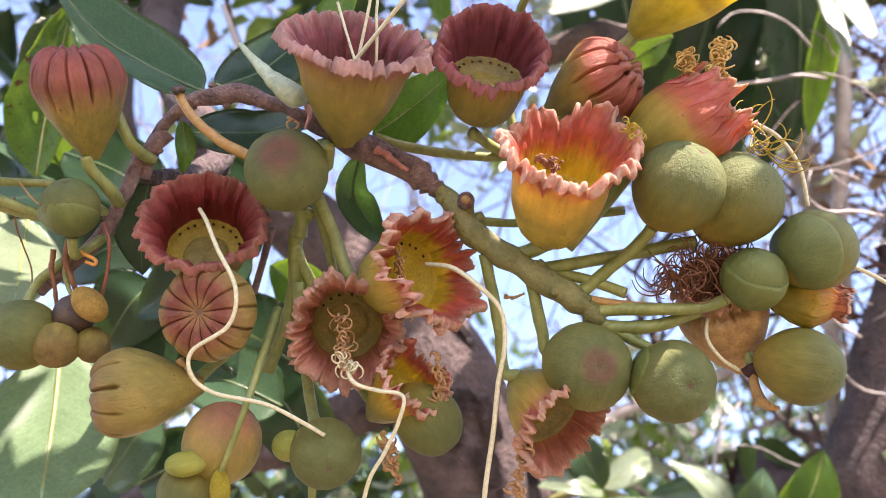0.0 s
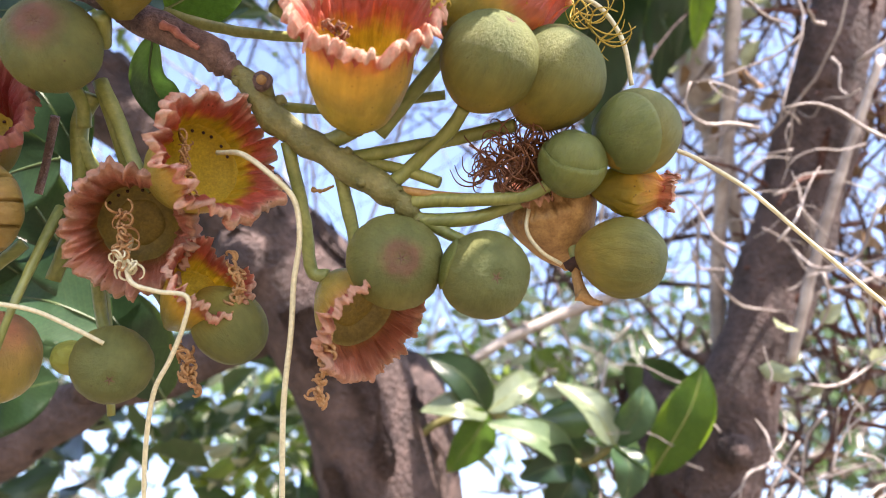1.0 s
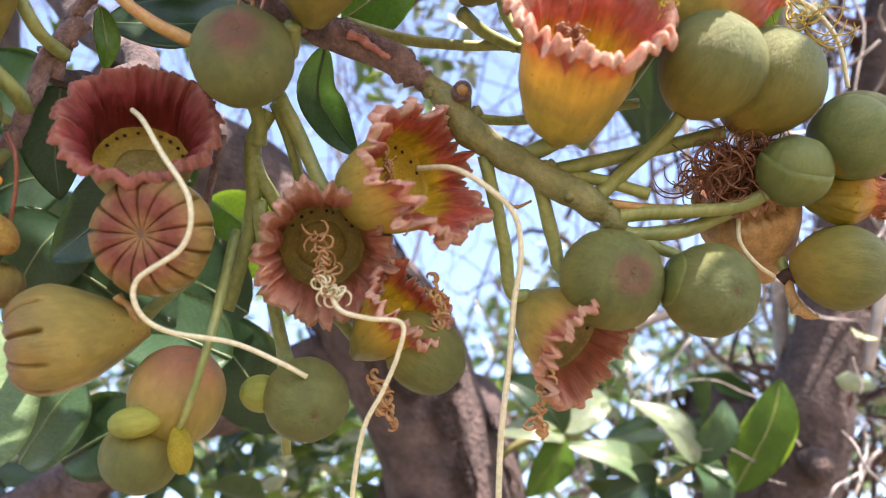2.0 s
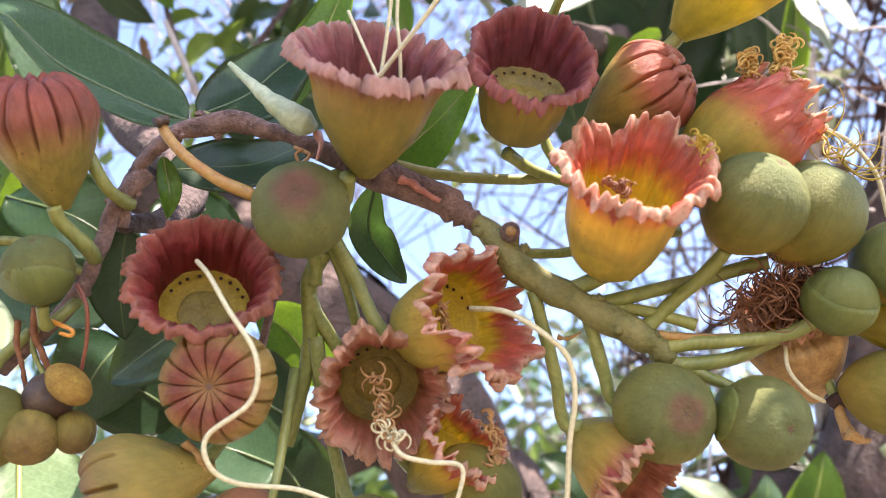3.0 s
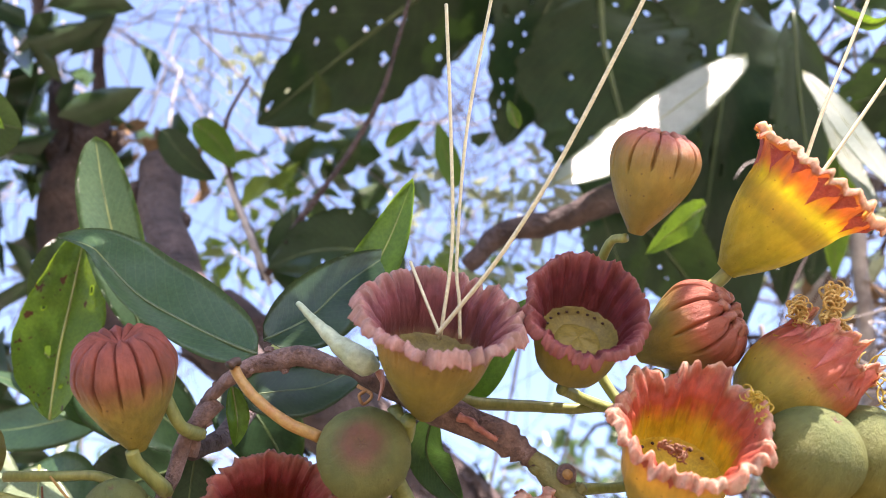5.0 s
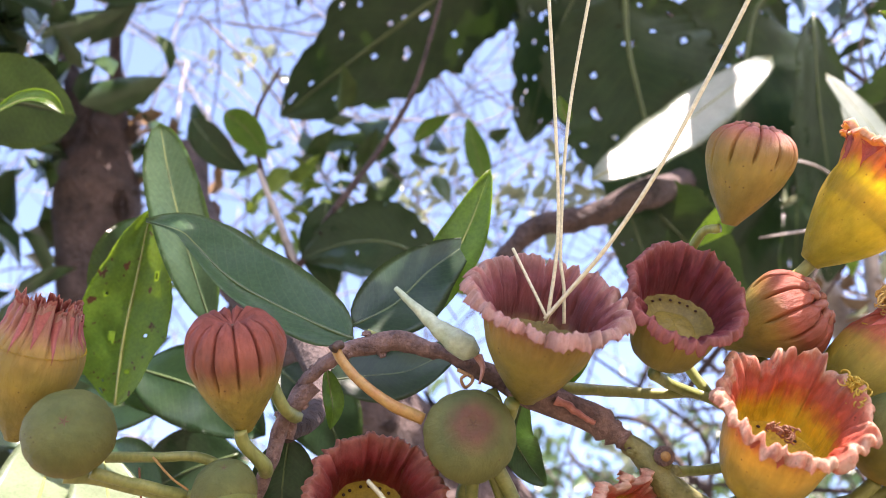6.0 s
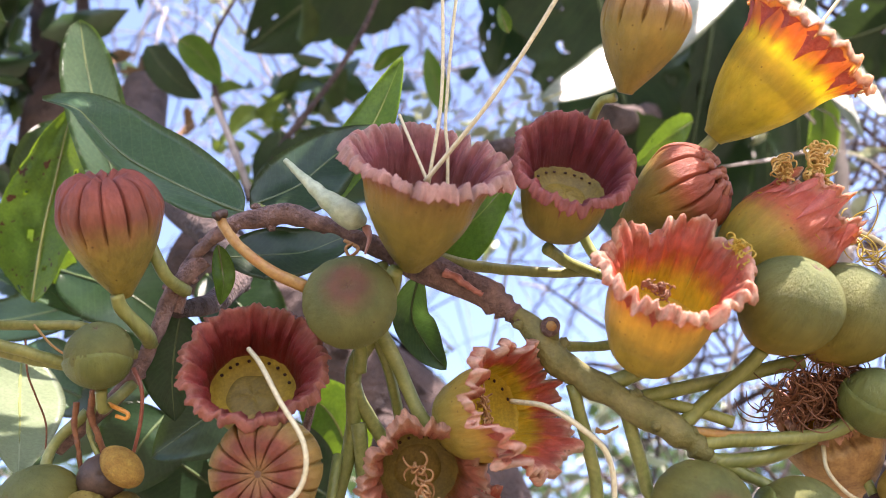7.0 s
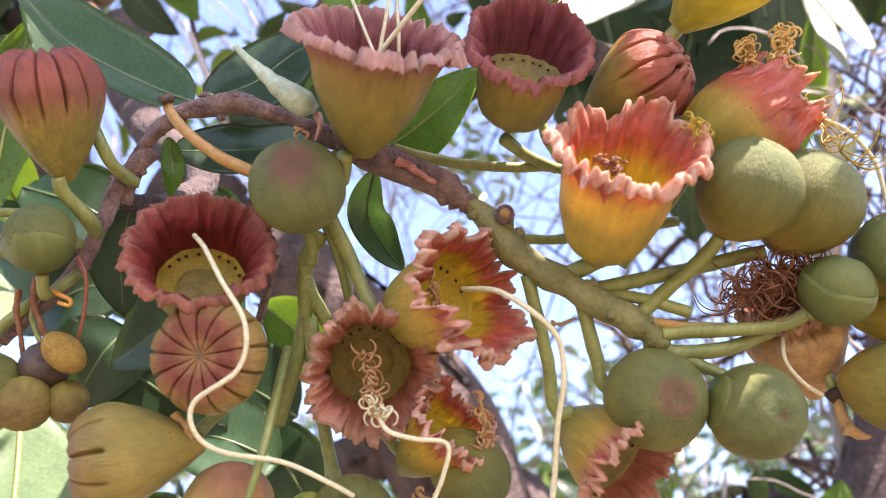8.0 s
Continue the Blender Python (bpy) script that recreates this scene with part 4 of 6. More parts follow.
fig((7.94, 19.7, -0.78), (0.3, -0.2, 0.93), 0.79, "small pale green fruit under a split cap", 1.0, skin_cap, 46, 1.9, cap_axis=(-0.3, 0.2, -0.93), stalk=([(7.46, 19.9, -1.23), (6.83, 20.2, -1.55), (5.53, 20.4, -1.62), (4.57, 20.5, -1.62), (3.95, 20.55, -1.7)], 0.16, 0.2))
fig((9.51, 19.8, -0.05), (0.75, 0.1, 0.6), 1.01, "green fruit half covered by a pale split cap", 1.0, skin_fig, 47, 1.15, cap_axis=(-0.3, -0.6, -0.8), stalk=([(8.81, 20.3, -0.43), (7.84, 20.5, -1.2), (6.04, 20.6, -1.98), (5.0, 20.55, -2.12), (4.3, 20.6, -2.1)], 0.16, 0.2))
fig((9.25, 20.0, -3.06), (0.9, -0.2, -0.15), 0.99, "dark green fruit tapering to its stalk", 1.05, skin_fig, 48, pear=0.25, stalk=([(8.48, 20.4, -3.3), (8.26, 20.6, -3.26), (7.99, 20.9, -2.46), (7.03, 20.8, -1.83)], 0.12, 0.15))
fig((-10.1, 20.6, 1.15), (0.1, -0.5, 0.85), 0.76, "small green fruit half covered by a cap", 1.05, skin_fig, 49, 1.35, cap_to=(0.08, -0.3, -0.95), cap_skin=skin_cap, stalk=([(-10.15, 20.8, 0.33), (-10.2, 21.0, -0.14), (-10.09, 21.5, 0.02), (-9.8, 21.9, 0.35)], 0.14, 0.15))
fig((-0.46, 21.0, -4.68), (0.55, -0.25, -0.6), 0.9, "olive green oval fruit hanging under a dry cup", 1.15, skin_fig, 50, pear=0.25, scar=False)
fig((-3.2, 20.6, -5.5), (0.25, -0.93, -0.2), 0.95, "round green fruit with a pale cap at its stalk", 1.0, skin_fig, 51, stalk=([(-3.52, 21.2, -5.0), (-3.77, 21.6, -4.46), (-4.06, 22.0, -2.91), (-4.24, 22.1, -0.96)], 0.16, 0.2))
fig((-4.2, 20.7, -5.33), (-0.8, -0.3, 0.3), 0.42, "pale yellow-green split cap beside a round fruit", 1.15, skin_cap_yellow, 62, scar=False, collar=False)
fig((-6.05, 20.8, -5.28), (0.30, -0.35, 0.86), 1.05, "yellow fruit with a reddish shoulder", 1.1, skin_fig_yellow, 52, scar=False)
fig((-6.84, 20.5, -6.5), (-0.3, -0.5, -0.8), 0.84, "olive fruit with yellow cap pieces at its stalk", 1.0, skin_fig, 53, scar=False, stalk=([(-5.95, 20.0, -5.95), (-5.73, 19.7, -5.65), (-5.4, 19.6, -4.9), (-5.1, 19.8, -3.96), (-4.91, 20.6, -2.92), (-4.75, 21.8, -1.7)], 0.05, 0.14))
fig((-6.72, 19.85, -5.58), (-1, -0.1, -0.05), 0.33, "pale yellow-green split cap on an olive fruit", 1.65, skin_cap_yellow, 61, scar=False)
fig((-5.78, 19.7, -6.2), (0.12, -0.3, -0.95), 0.26, "small bright yellow fruit flap beside an olive fruit", 1.95, husk_yellow, 54, scar=False)
fig((-13.45, 20.0, 2.81), (0.2, -0.7, 0.3), 1.01, "round grey-green fruit against a tall bud", 1.0, skin_fig, 55, stalk=([(-13.19, 20.6, 1.82), (-12.57, 21.0, 1.49), (-11.33, 21.7, 0.95)], 0.15, 0.15))
fig((-11.7, 21.0, -2.34), (-0.3, -0.7, 0.3), 0.96, "yellow-green fruit among shrivelled ones", 1.05, skin_fig, 56, stalk=([(-11.74, 21.3, -1.56), (-11.58, 21.6, -0.94), (-10.93, 21.9, -0.3)], 0.13, 0.15))
fig((-10.61, 20.8, -2.61), (0.2, -0.8, -0.3), 0.62, "small ribbed green fruit in a cluster", 1.0, skin_old, 57)
fig((-9.8, 21.2, -2.65), (0.3, -0.5, -0.6), 0.47, "small orange-brown withered fruit", 1.1, skin_old, 58, scar=False)
fig((-10.35, 21.3, -1.81), (0.2, -0.6, 0.2), 0.57, "small dark brown fruit under a yellow shell", 1.0, husk_dark, 59, scar=False, stalk=([(-10.49, 21.4, -1.33), (-10.78, 21.6, -0.62), (-10.64, 21.8, 0.02)], 0.06, 0.09))
fig((-9.69, 20.8, -1.49), (0.72, -0.25, -0.6), 0.39, "small bright yellow wrinkled fruit shell", 1.55, husk_orange, 60, scar=False)

# ---- other stalks ----
strand([(-7.43, 21.4, 4.49), (-7.29, 21.3, 4.12), (-6.86, 21.1, 3.58), (-6.1, 20.9, 2.96), (-5.29, 20.9, 2.53)], 0.13, stalk_tan, "curved tan stalk with a dark broken end", "stalk", "bare_stalk", 0.16, rough=0.1, seg=10)
strand([(-7.44, 21.1, 4.37), (-7.36, 21.2, 4.46), (-7.29, 21.3, 4.47)], 0.15, husk_dark, "dark broken tip of a stalk", "stalk tip", "stalk_tip", 0.13, 8, 8, 0.4)
stub = strand([(0.88, 21.2, 0.57), (0.69, 21.0, 0.92), (0.6, 20.7, 1.31)], 0.17, bark_green, "short brown stalk stub with round scar", "stalk stub", "stalk_stub", 0.2, 12, 12, 0.15)
stalk_part(stub, [(0.61, 20.75, 1.28), (0.59, 20.55, 1.31)], 0.25, 0.22, bark, "rim", 0.15, "swollen brown rim", 6, 14)
stalk_part(stub, [(0.59, 20.57, 1.31), (0.58, 20.52, 1.32)], 0.14, 0.12, dry_skin, "scar", 0.1, "round tan scar", 4, 12)
strand([(-2.01, 21.9, 3.18), (-1.37, 22.0, 2.99), (-0.2, 22.4, 2.81), (1.09, 22.3, 2.66), (2.24, 22.2, 2.57), (3.44, 21.5, 1.77)], 0.19, stalk_green, "long thin green stalk crossing behind the cups", "stalk", "long_stalk", 0.14, rough=0.1)
strand([(2.6, 20.85, -0.75), (3.19, 20.9, -0.72), (3.77, 20.7, -0.82), (4.37, 20.6, -1.02), (4.81, 20.4, -1.19)], 0.16, stalk_green, "cut yellow-green stalk with open end", "stalk", "cut_stalk", 0.15, seg=10)
strand([(3.39, 20.6, -1.26), (4.17, 20.5, -1.41), (4.98, 20.5, -1.53), (5.73, 20.5, -1.59)], 0.12, stalk_tan, "short orange-green stalk stub", "stalk stub", "stalk_stub", 0.14)
strand([(0.44, 21.1, 0.79), (1.34, 21.5, 0.74), (2.28, 21.6, 0.73), (5.05, 21.6, 1.06)], 0.15, stalk_green, "yellow-green stalk passing behind a cup", "stalk", "long_stalk", 0.14, rough=0.1)
strand([(-3.89, 22.0, 1.16), (-4.29, 22.1, 0.35), (-4.37, 22.2, -0.97), (-4.67, 22.2, -2.28), (-5.11, 22.0, -3.56)], 0.26, stalk_green, "thick green stalk hanging among fruit", "stalk", "hanging_stalk", 0.2, rough=0.12)
strand([(-3.71, 22.0, 1.32), (-3.39, 21.9, 0.35), (-3.16, 22.2, -0.97), (-3.02, 22.4, -1.97)], 0.15, stalk_green, "thin green stalk behind a cup", "stalk", "hanging_stalk", 0.15)
strand([(-4.36, 22.3, -0.97), (-4.13, 22.4, -2.97), (-3.9, 22.3, -4.6), (-3.88, 22.2, -7.21)], 0.18, stalk_green, "long hanging green stalk", "stalk", "hanging_stalk", 0.12)
strand([(-9.48, 21.2, 4.73), (-8.86, 21.3, 3.18), (-8.7, 21.8, 2.8), (-8.59, 22.4, 2.64)], 0.17, stalk_green, "green stalk beside a bud", "stalk", "side_stalk", 0.19)
strand([(-13.3, 21.8, 1.99), (-11.96, 21.7, 1.92), (-10.88, 21.8, 1.8), (-9.68, 22.0, 1.0)], 0.14, stalk_green, "slender green stalk beside fruit", "stalk", "side_stalk", 0.14)
strand([(-5.09, 22.6, 0.69), (-5.47, 22.8, -0.49), (-5.72, 22.8, -1.33)], 0.13, bark, "thin grey-brown twig among the stalks", "twig", "thin_twig", 0.12)

# ---- small withered things at the side twig ----
strand([(-9.68, 21.6, 0.75), (-9.42, 21.4, 0.23), (-9.46, 21.4, -0.52), (-9.67, 21.5, -1.27)], 0.065, plain("red_stalk", (0.16, 0.04, 0.025), (0.28, 0.09, 0.05), 200, 0.4), "thin shining red-brown stalk", "stalk", "withered_stalk", 0.05)
strand([(-10.56, 21.4, 0.29), (-10.65, 21.4, -0.25), (-10.49, 21.4, -0.8), (-10.4, 21.5, -1.23)], 0.1, thread_brown, "withered dark brown stalk of a small fruit", "stalk", "withered_stalk", 0.08, rough=0.4)
strand([(-10.94, 21.3, 0.02), (-11.0, 21.3, -0.49), (-10.92, 21.3, -1.03), (-10.9, 21.4, -1.58)], 0.08, thread_brown, "withered dark brown stalk of a small fruit", "stalk", "withered_stalk", 0.06, rough=0.4)
strand([(-10.19, 21.2, -0.03), (-9.92, 21.1, -0.14), (-9.66, 21.1, -0.29), (-9.7, 21.1, -0.41), (-9.94, 21.1, -0.33)], 0.06, plain("orange_curl_skin", (0.55, 0.22, 0.03), (0.62, 0.30, 0.06), 200, 0.4), "small bright orange curl", "stalk", "orange_curl", 0.05)
strand([(-12.69, 22.4, 1.59), (-12.64, 22.4, 0.73), (-12.44, 22.4, 0.14), (-12.19, 22.4, -0.58), (-12.2, 22.4, -1.29)], 0.03, thread_brown, "thin dark hanging fibre", "fibre", "fibre", 0.025)
strand([(-12.08, 21.6, 1.94), (-11.58, 21.4, 1.44), (-11.17, 21.4, 1.12)], 0.035, stalk_tan, "thin tan fibre beside a fruit", "fibre", "fibre", 0.03)
strand([(8.17, 20.5, -3.25), (8.25, 20.4, -3.76), (8.33, 20.3, -4.07)], 0.1, dry_skin, "dry brown stalk end under a fruit", "stalk", "withered_stalk", 0.22, rough=0.4)
strand([(8.17, 20.2, -3.95), (8.47, 20.2, -4.14), (8.78, 20.3, -4.22)], 0.2, dry_skin, "dry brown husk under a fruit", "husk", "dry_husk", 0.06, rough=0.6)
strand([(7.99, 20.5, -3.32), (8.13, 20.4, -3.18), (8.34, 20.4, -3.27)], 0.2, dark_pit, "dark brown knot where fruit stalks meet", "knot", "dark_knot", 0.16, rough=0.4)
strand([(-4.34, 21.3, 3.67), (-3.99, 21.1, 3.44), (-4.19, 21.0, 3.24), (-4.29, 21.0, 3.45), (-4.11, 21.0, 3.57)], 0.05, thread_tan, "tiny curled withered flower stalk", "stalk", "withered_stalk", 0.04)
strand([(-3.79, 21.4, 3.98), (-3.71, 21.2, 3.69), (-3.83, 21.1, 3.29)], 0.12, plain("pink_scale_skin", (0.34, 0.14, 0.11), (0.52, 0.28, 0.22), 200, 0.4), "pale pink bud scale on the twig", "bud scale", "bud_scale", 0.03)
strand([(-1.87, 21.3, 2.78), (-1.55, 21.2, 2.57), (-1.17, 21.1, 2.27), (-0.97, 21.1, 2.15)], 0.13, plain("peeling_bark_skin", (0.22, 0.06, 0.045), (0.40, 0.16, 0.12), 250, 0.5), "peeling reddish bark strip on the twig", "bark strip", "bark_strip", 0.06, rough=0.5)
strand([(1.67, 21.2, -1.3), (1.89, 21.1, -1.36), (2.21, 21.1, -1.23)], 0.07, dry_skin, "tiny dry orange leaf scrap", "scrap", "dry_scrap", 0.03, rough=0.7)

strand([(-7.11, 20.6, -2.95), (-6.84, 20.5, -3.35), (-6.69, 20.6, -3.86)], 0.13, dry_skin, "dry brown scrap on a bud's base", "scrap", "dry_scrap", 0.05, rough=0.8)
# ---- pistil threads ----
strand([(-2.24, 20.2, 4.71), (-2.16, 19.9, 5.06), (-1.8, 19.9, 6.96), (-1.65, 20.0, 9.71), (-1.54, 20.2, 12.98)], 0.049, thread_pale, "pale upright flower thread", "flower thread", "thread", 0.045, group="threads")
strand([(-1.76, 20.2, 4.68), (-1.72, 20.1, 5.58), (-1.7, 20.2, 6.64), (-1.22, 20.4, 9.86), (-0.3, 20.6, 13.46)], 0.045, thread_pale, "pale upright flower thread", "flower thread", "thread", 0.045, group="threads")
strand([(-2.3, 19.8, 4.82), (-1.78, 19.6, 5.37), (-0.72, 19.2, 6.54), (0.61, 18.9, 8.36), (2.24, 18.7, 10.99), (3.4, 18.5, 13.0), (4.3, 18.4, 14.6)], 0.061, thread_pale, "pale leaning flower thread", "flower thread", "thread", 0.06, group="threads")
strand([(-2.27, 19.8, 4.9), (-2.44, 20.0, 5.41), (-2.83, 20.6, 6.63)], 0.041, thread_pale, "short pale flower thread in a cup", "flower thread", "thread", 0.04, group="threads")
strand([(7.02, 20.5, 8.16), (7.79, 20.6, 9.72), (9.07, 20.8, 11.93), (10.42, 21.0, 14.41)], 0.049, thread_pale, "pale flower thread rising from a cup", "flower thread", "thread", 0.05, group="threads")
strand([(7.22, 20.4, 7.85), (8.56, 20.5, 9.36), (10.69, 20.7, 11.8), (12.99, 21.0, 14.43)], 0.049, thread_pale, "pale flower thread rising from a cup", "flower thread", "thread", 0.05, group="threads")
strand([(-6.72, 21.0, 1.11), (-6.31, 20.3, 0.77), (-5.79, 19.6, 0.02), (-5.18, 19.1, -0.97), (-5.33, 19.0, -1.88), (-6.25, 19.0, -2.52), (-6.25, 19.0, -3.15), (-5.74, 19.2, -3.61), (-4.56, 19.6, -3.97), (-3.6, 19.7, -4.48), (-3.1, 19.85, -4.83)], 0.061, thread_pale, "pale wavy flower thread hanging over a bud", "flower thread", "thread", 0.06, n=80, group="threads")
strand([(-0.48, 20.5, -0.41), (0.24, 19.7, -0.49), (0.95, 19.3, -0.98), (1.45, 19.3, -1.55), (1.55, 19.3, -2.41), (1.38, 19.4, -3.43), (1.27, 19.5, -4.6), (1.03, 19.6, -6.4), (0.9, 19.8, -8.78)], 0.066, thread_pale, "long pale flower thread hanging from a cup", "flower thread", "thread", 0.07, n=80, group="threads")
strand([(-2.74, 21.0, -2.47), (-2.55, 20.0, -2.94), (-2.31, 19.6, -3.39), (-1.72, 19.5, -3.59), (-1.03, 19.4, -3.72), (-1.13, 19.4, -4.36), (-1.5, 19.5, -5.18), (-1.94, 19.6, -6.01), (-2.26, 19.8, -7.61), (-2.43, 20.0, -9.76)], 0.061, thread_pale, "pale bent flower thread hanging from a cup", "flower thread", "thread", 0.06, n=90, group="threads")
strand([(10.57, 20.2, -0.46), (11.13, 20.0, -0.75), (12.21, 19.6, -1.51), (13.47, 19.3, -2.66), (15.24, 19.0, -4.21), (17.7, 18.8, -6.26)], 0.061, thread_pale, "long pale flower thread running aside", "flower thread", "thread", 0.06, n=60, group="threads")
strand([(8.25, 20.4, 3.27), (8.77, 20.2, 2.86), (9.2, 20.0, 2.09), (9.42, 20.0, 1.06)], 0.070, thread_pale, "pale thread drooping behind fruit", "flower thread", "thread", 0.06, group="threads")
strand([(7.04, 20.6, -1.81), (6.93, 20.3, -2.39), (7.27, 20.2, -2.9), (7.8, 20.4, -3.23)], 0.053, thread_pale, "short pale thread on a dry fruit", "flower thread", "thread", 0.05, group="threads")


# ---- withered stamens ----
def stamens(points, label, mat, count, length, spread, seed, r=0.03, curls=1.5, name="stamens"):
    """A bunch of curled threads along a line of the branch frame; sizes in centimetres."""
    rnd = random.Random(seed)
    ob = thing(name, Matrix.Translation(at(points[0])), label, "stamens")
    inv = ob.matrix_world.inverted()
    line = smooth_line([inv @ at(p) for p in points], 40)
    for _ in range(count):
        p = line[rnd.randrange(41)].copy()
        d = Vector((rnd.gauss(0, 1), rnd.gauss(0, 1), rnd.gauss(0, 1))).normalized()
        e = d.orthogonal().normalized()
        pts, ln = [], length * rnd.uniform(0.6, 1.3) / 100
        turn = rnd.uniform(0.5, 1.5) * curls * rnd.choice((-1, 1))
        for k in range(7):
            pts.append(p.copy())
            p = p + d * ln / 6 * (1 + spread * rnd.uniform(-0.2, 0.2))
            d = (Matrix.Rotation(turn * 2 * math.pi / 6 * (0.5 + k / 6), 3, e) @ d).normalized()
            e = (e + Vector((rnd.gauss(0, 0.15), rnd.gauss(0, 0.15), rnd.gauss(0, 0.15)))).normalized()
        bm = bmesh.new()
        tube(bm, pts, [r / 100, r / 100, r * 0.5 / 100], 14, 5)
        part("filament", bm, mat, ob)
    return ob


stamens([(7.2, 20.0, 4.1), (6.99, 19.9, 4.59), (7.24, 19.9, 5.04), (7.08, 20.0, 5.28)], "tangle of golden withered stamens on a cup", thread_gold, 80, 0.6, 1, 71, 0.036, 1.2)
stamens([(6.16, 20.0, 4.88), (6.39, 20.0, 4.94), (6.34, 20.0, 4.54)], "dry orange stamens on a torn rim", thread_gold, 46, 0.5, 1, 72, 0.025, 1.0)
stamens([(7.79, 20.0, 3.28), (8.31, 20.0, 2.54), (8.68, 20.0, 2.09)], "yellow dangling stamens on a torn cup", thread_yellow, 26, 1.1, 1, 73, 0.02, 0.5)
stamens([(5.99, 20.4, -0.89), (6.71, 20.3, -0.43), (7.53, 20.5, -0.59), (6.96, 20.6, -1.2), (7.88, 20.6, -0.13)], "dense mop of brown withered stamens", thread_brown, 280, 1.2, 1, 74, 0.022, 0.8)
stamens([(-2.81, 20.6, -1.74), (-2.65, 20.1, -2.36), (-2.58, 19.8, -2.91)], "pale curled stamens in a withered cup", thread_tan, 34, 0.55, 1, 75, 0.032, 1.0)
stamens([(-2.71, 19.9, -2.93), (-2.4, 19.8, -3.06)], "pale curled stamens round a thread", thread_pale, 18, 0.6, 1, 76, 0.03, 1.0)
stamens([(-1.23, 20.3, -0.13), (-1.12, 20.0, -0.72), (-1.01, 19.8, -1.3), (-0.91, 19.8, -1.67)], "pinkish curled stamens on a cup rim", thread_tan, 50, 0.42, 1, 77, 0.028, 1.0)
stamens([(4.59, 19.1, 3.06), (4.76, 19.0, 2.76), (4.7, 19.0, 2.41)], "bright yellow stamen tuft on a rim", thread_yellow, 70, 0.32, 1, 78, 0.022, 1.0)
stamens([(2.28, 18.5, 2.14), (2.61, 18.4, 2.06), (2.81, 18.4, 1.93)], "dry tan stamens on a front rim", thread_brown, 30, 0.35, 1, 79, 0.025, 1.0)
stamens([(2.12, 19.6, -4.41), (2.05, 19.6, -5.21), (1.9, 19.6, -5.93), (1.86, 19.6, -6.37)], "dry brown shred hanging from a withered cup", thread_tan, 60, 0.35, 1, 80, 0.05, 0.8)
stamens([(-0.21, 20.6, -3.03), (-0.14, 20.6, -3.8), (-0.36, 20.5, -4.46)], "dry tan shreds on a shrivelled rim", thread_tan, 40, 0.4, 1, 81, 0.045, 0.8)
stamens([(-1.6, 20.8, -5.06), (-1.45, 20.8, -5.83), (-1.29, 20.8, -6.14)], "dry tan shred hanging under a cup", thread_tan, 34, 0.4, 1, 82, 0.05, 0.8)

# ---- leaves on the branch ----
leaf([(-7.01, 22.2, 4.61), (-7.89, 22.4, 5.0), (-9.26, 22.7, 5.74), (-10.39, 23.0, 6.46), (-11.35, 23.3, 7.44), (-11.89, 23.5, 7.92), (-12.88, 23.8, 8.29)], 2.9, "large dark green leaf with pale midrib", leaf_gloss, (0.25, -0.75, 0.6), 0.12, 0.1, 91, blunt=0.3, tuck=0.9, stalk=([(-6.63, 22.2, 4.75), (-6.2, 22.1, 4.53), (-5.89, 22.0, 4.44)], 0.1, 0.1))
leaf([(-12.26, 28.5, 5.37), (-12.94, 28.5, 7.72), (-13.65, 28.8, 10.56), (-14.05, 29.1, 12.69)], 1.95, "upright dark green leaf with pale midrib", leaf_gloss, (0.3, -0.9, 0.2), 0.25, 0.2, 92, blunt=0.9)
leaf([(-4.83, 24.6, 5.08), (-4.13, 24.8, 6.62), (-3.42, 25.0, 7.95), (-2.67, 25.2, 9.64)], 1.65, "light green leaf lit from behind", leaf_fresh, (-0.5, -0.8, -0.2), 0.2, 0.2, 93)
leaf([(-7.1, 23.5, 4.97), (-5.89, 24.0, 5.53), (-4.83, 24.5, 6.47), (-3.36, 25.0, 7.44)], 2.41, "dark green leaf behind the branch", leaf_shade_dark, (0.1, -0.8, 0.5), 0.1, 0.1, 94)
leaf([(-7.82, 23.0, 3.51), (-6.56, 23.3, 3.56), (-5.54, 23.5, 3.63), (-3.88, 24.0, 4.29)], 1.87, "dark green leaf with pale midrib behind the branch", leaf_shade_dark, (0.1, -0.8, 0.5), 0.1, 0.1, 95)
branch([(-3.79, 21.3, 4.11), (-4.05, 21.2, 4.22), (-4.42, 21.2, 4.46), (-4.87, 21.3, 4.85), (-5.31, 21.5, 5.3), (-5.82, 21.8, 5.86)], [0.10, 0.34, 0.34, 0.20, 0.13, 0.07], furl, "small furled leaf coloured pale as if sunlit", "furled_leaf", "leaf", 40, 14, 0.15)
leaf([(-2.07, 22.2, 3.32), (-1.47, 22.5, 3.77), (-0.53, 23.0, 4.61), (0.47, 23.5, 5.64)], 1.85, "fresh green leaf lit from behind", leaf_fresh, (0.2, -0.8, -0.5), 0.15, 0.2, 97)
leaf([(-2.5, 22.6, 2.8), (-2.75, 23.0, 1.73), (-2.4, 23.4, 0.89), (-1.85, 23.76, 0.15)], 1.1, "small dark green hanging leaf", leaf_gloss, (-0.1, -0.85, 0.5), 0.25, 0.4, 98, blunt=0.3)
leaf([(-15.69, 29.0, 2.75), (-15.47, 29.2, 4.94), (-15.05, 29.4, 7.18), (-14.6, 29.6, 9.61)], 3.7, "sunlit spotted green leaf with holes", leaf_spotted, (-0.3, -0.8, -0.4), 0.15, 0.2, 99, ragged=0.06, holes=0.5)
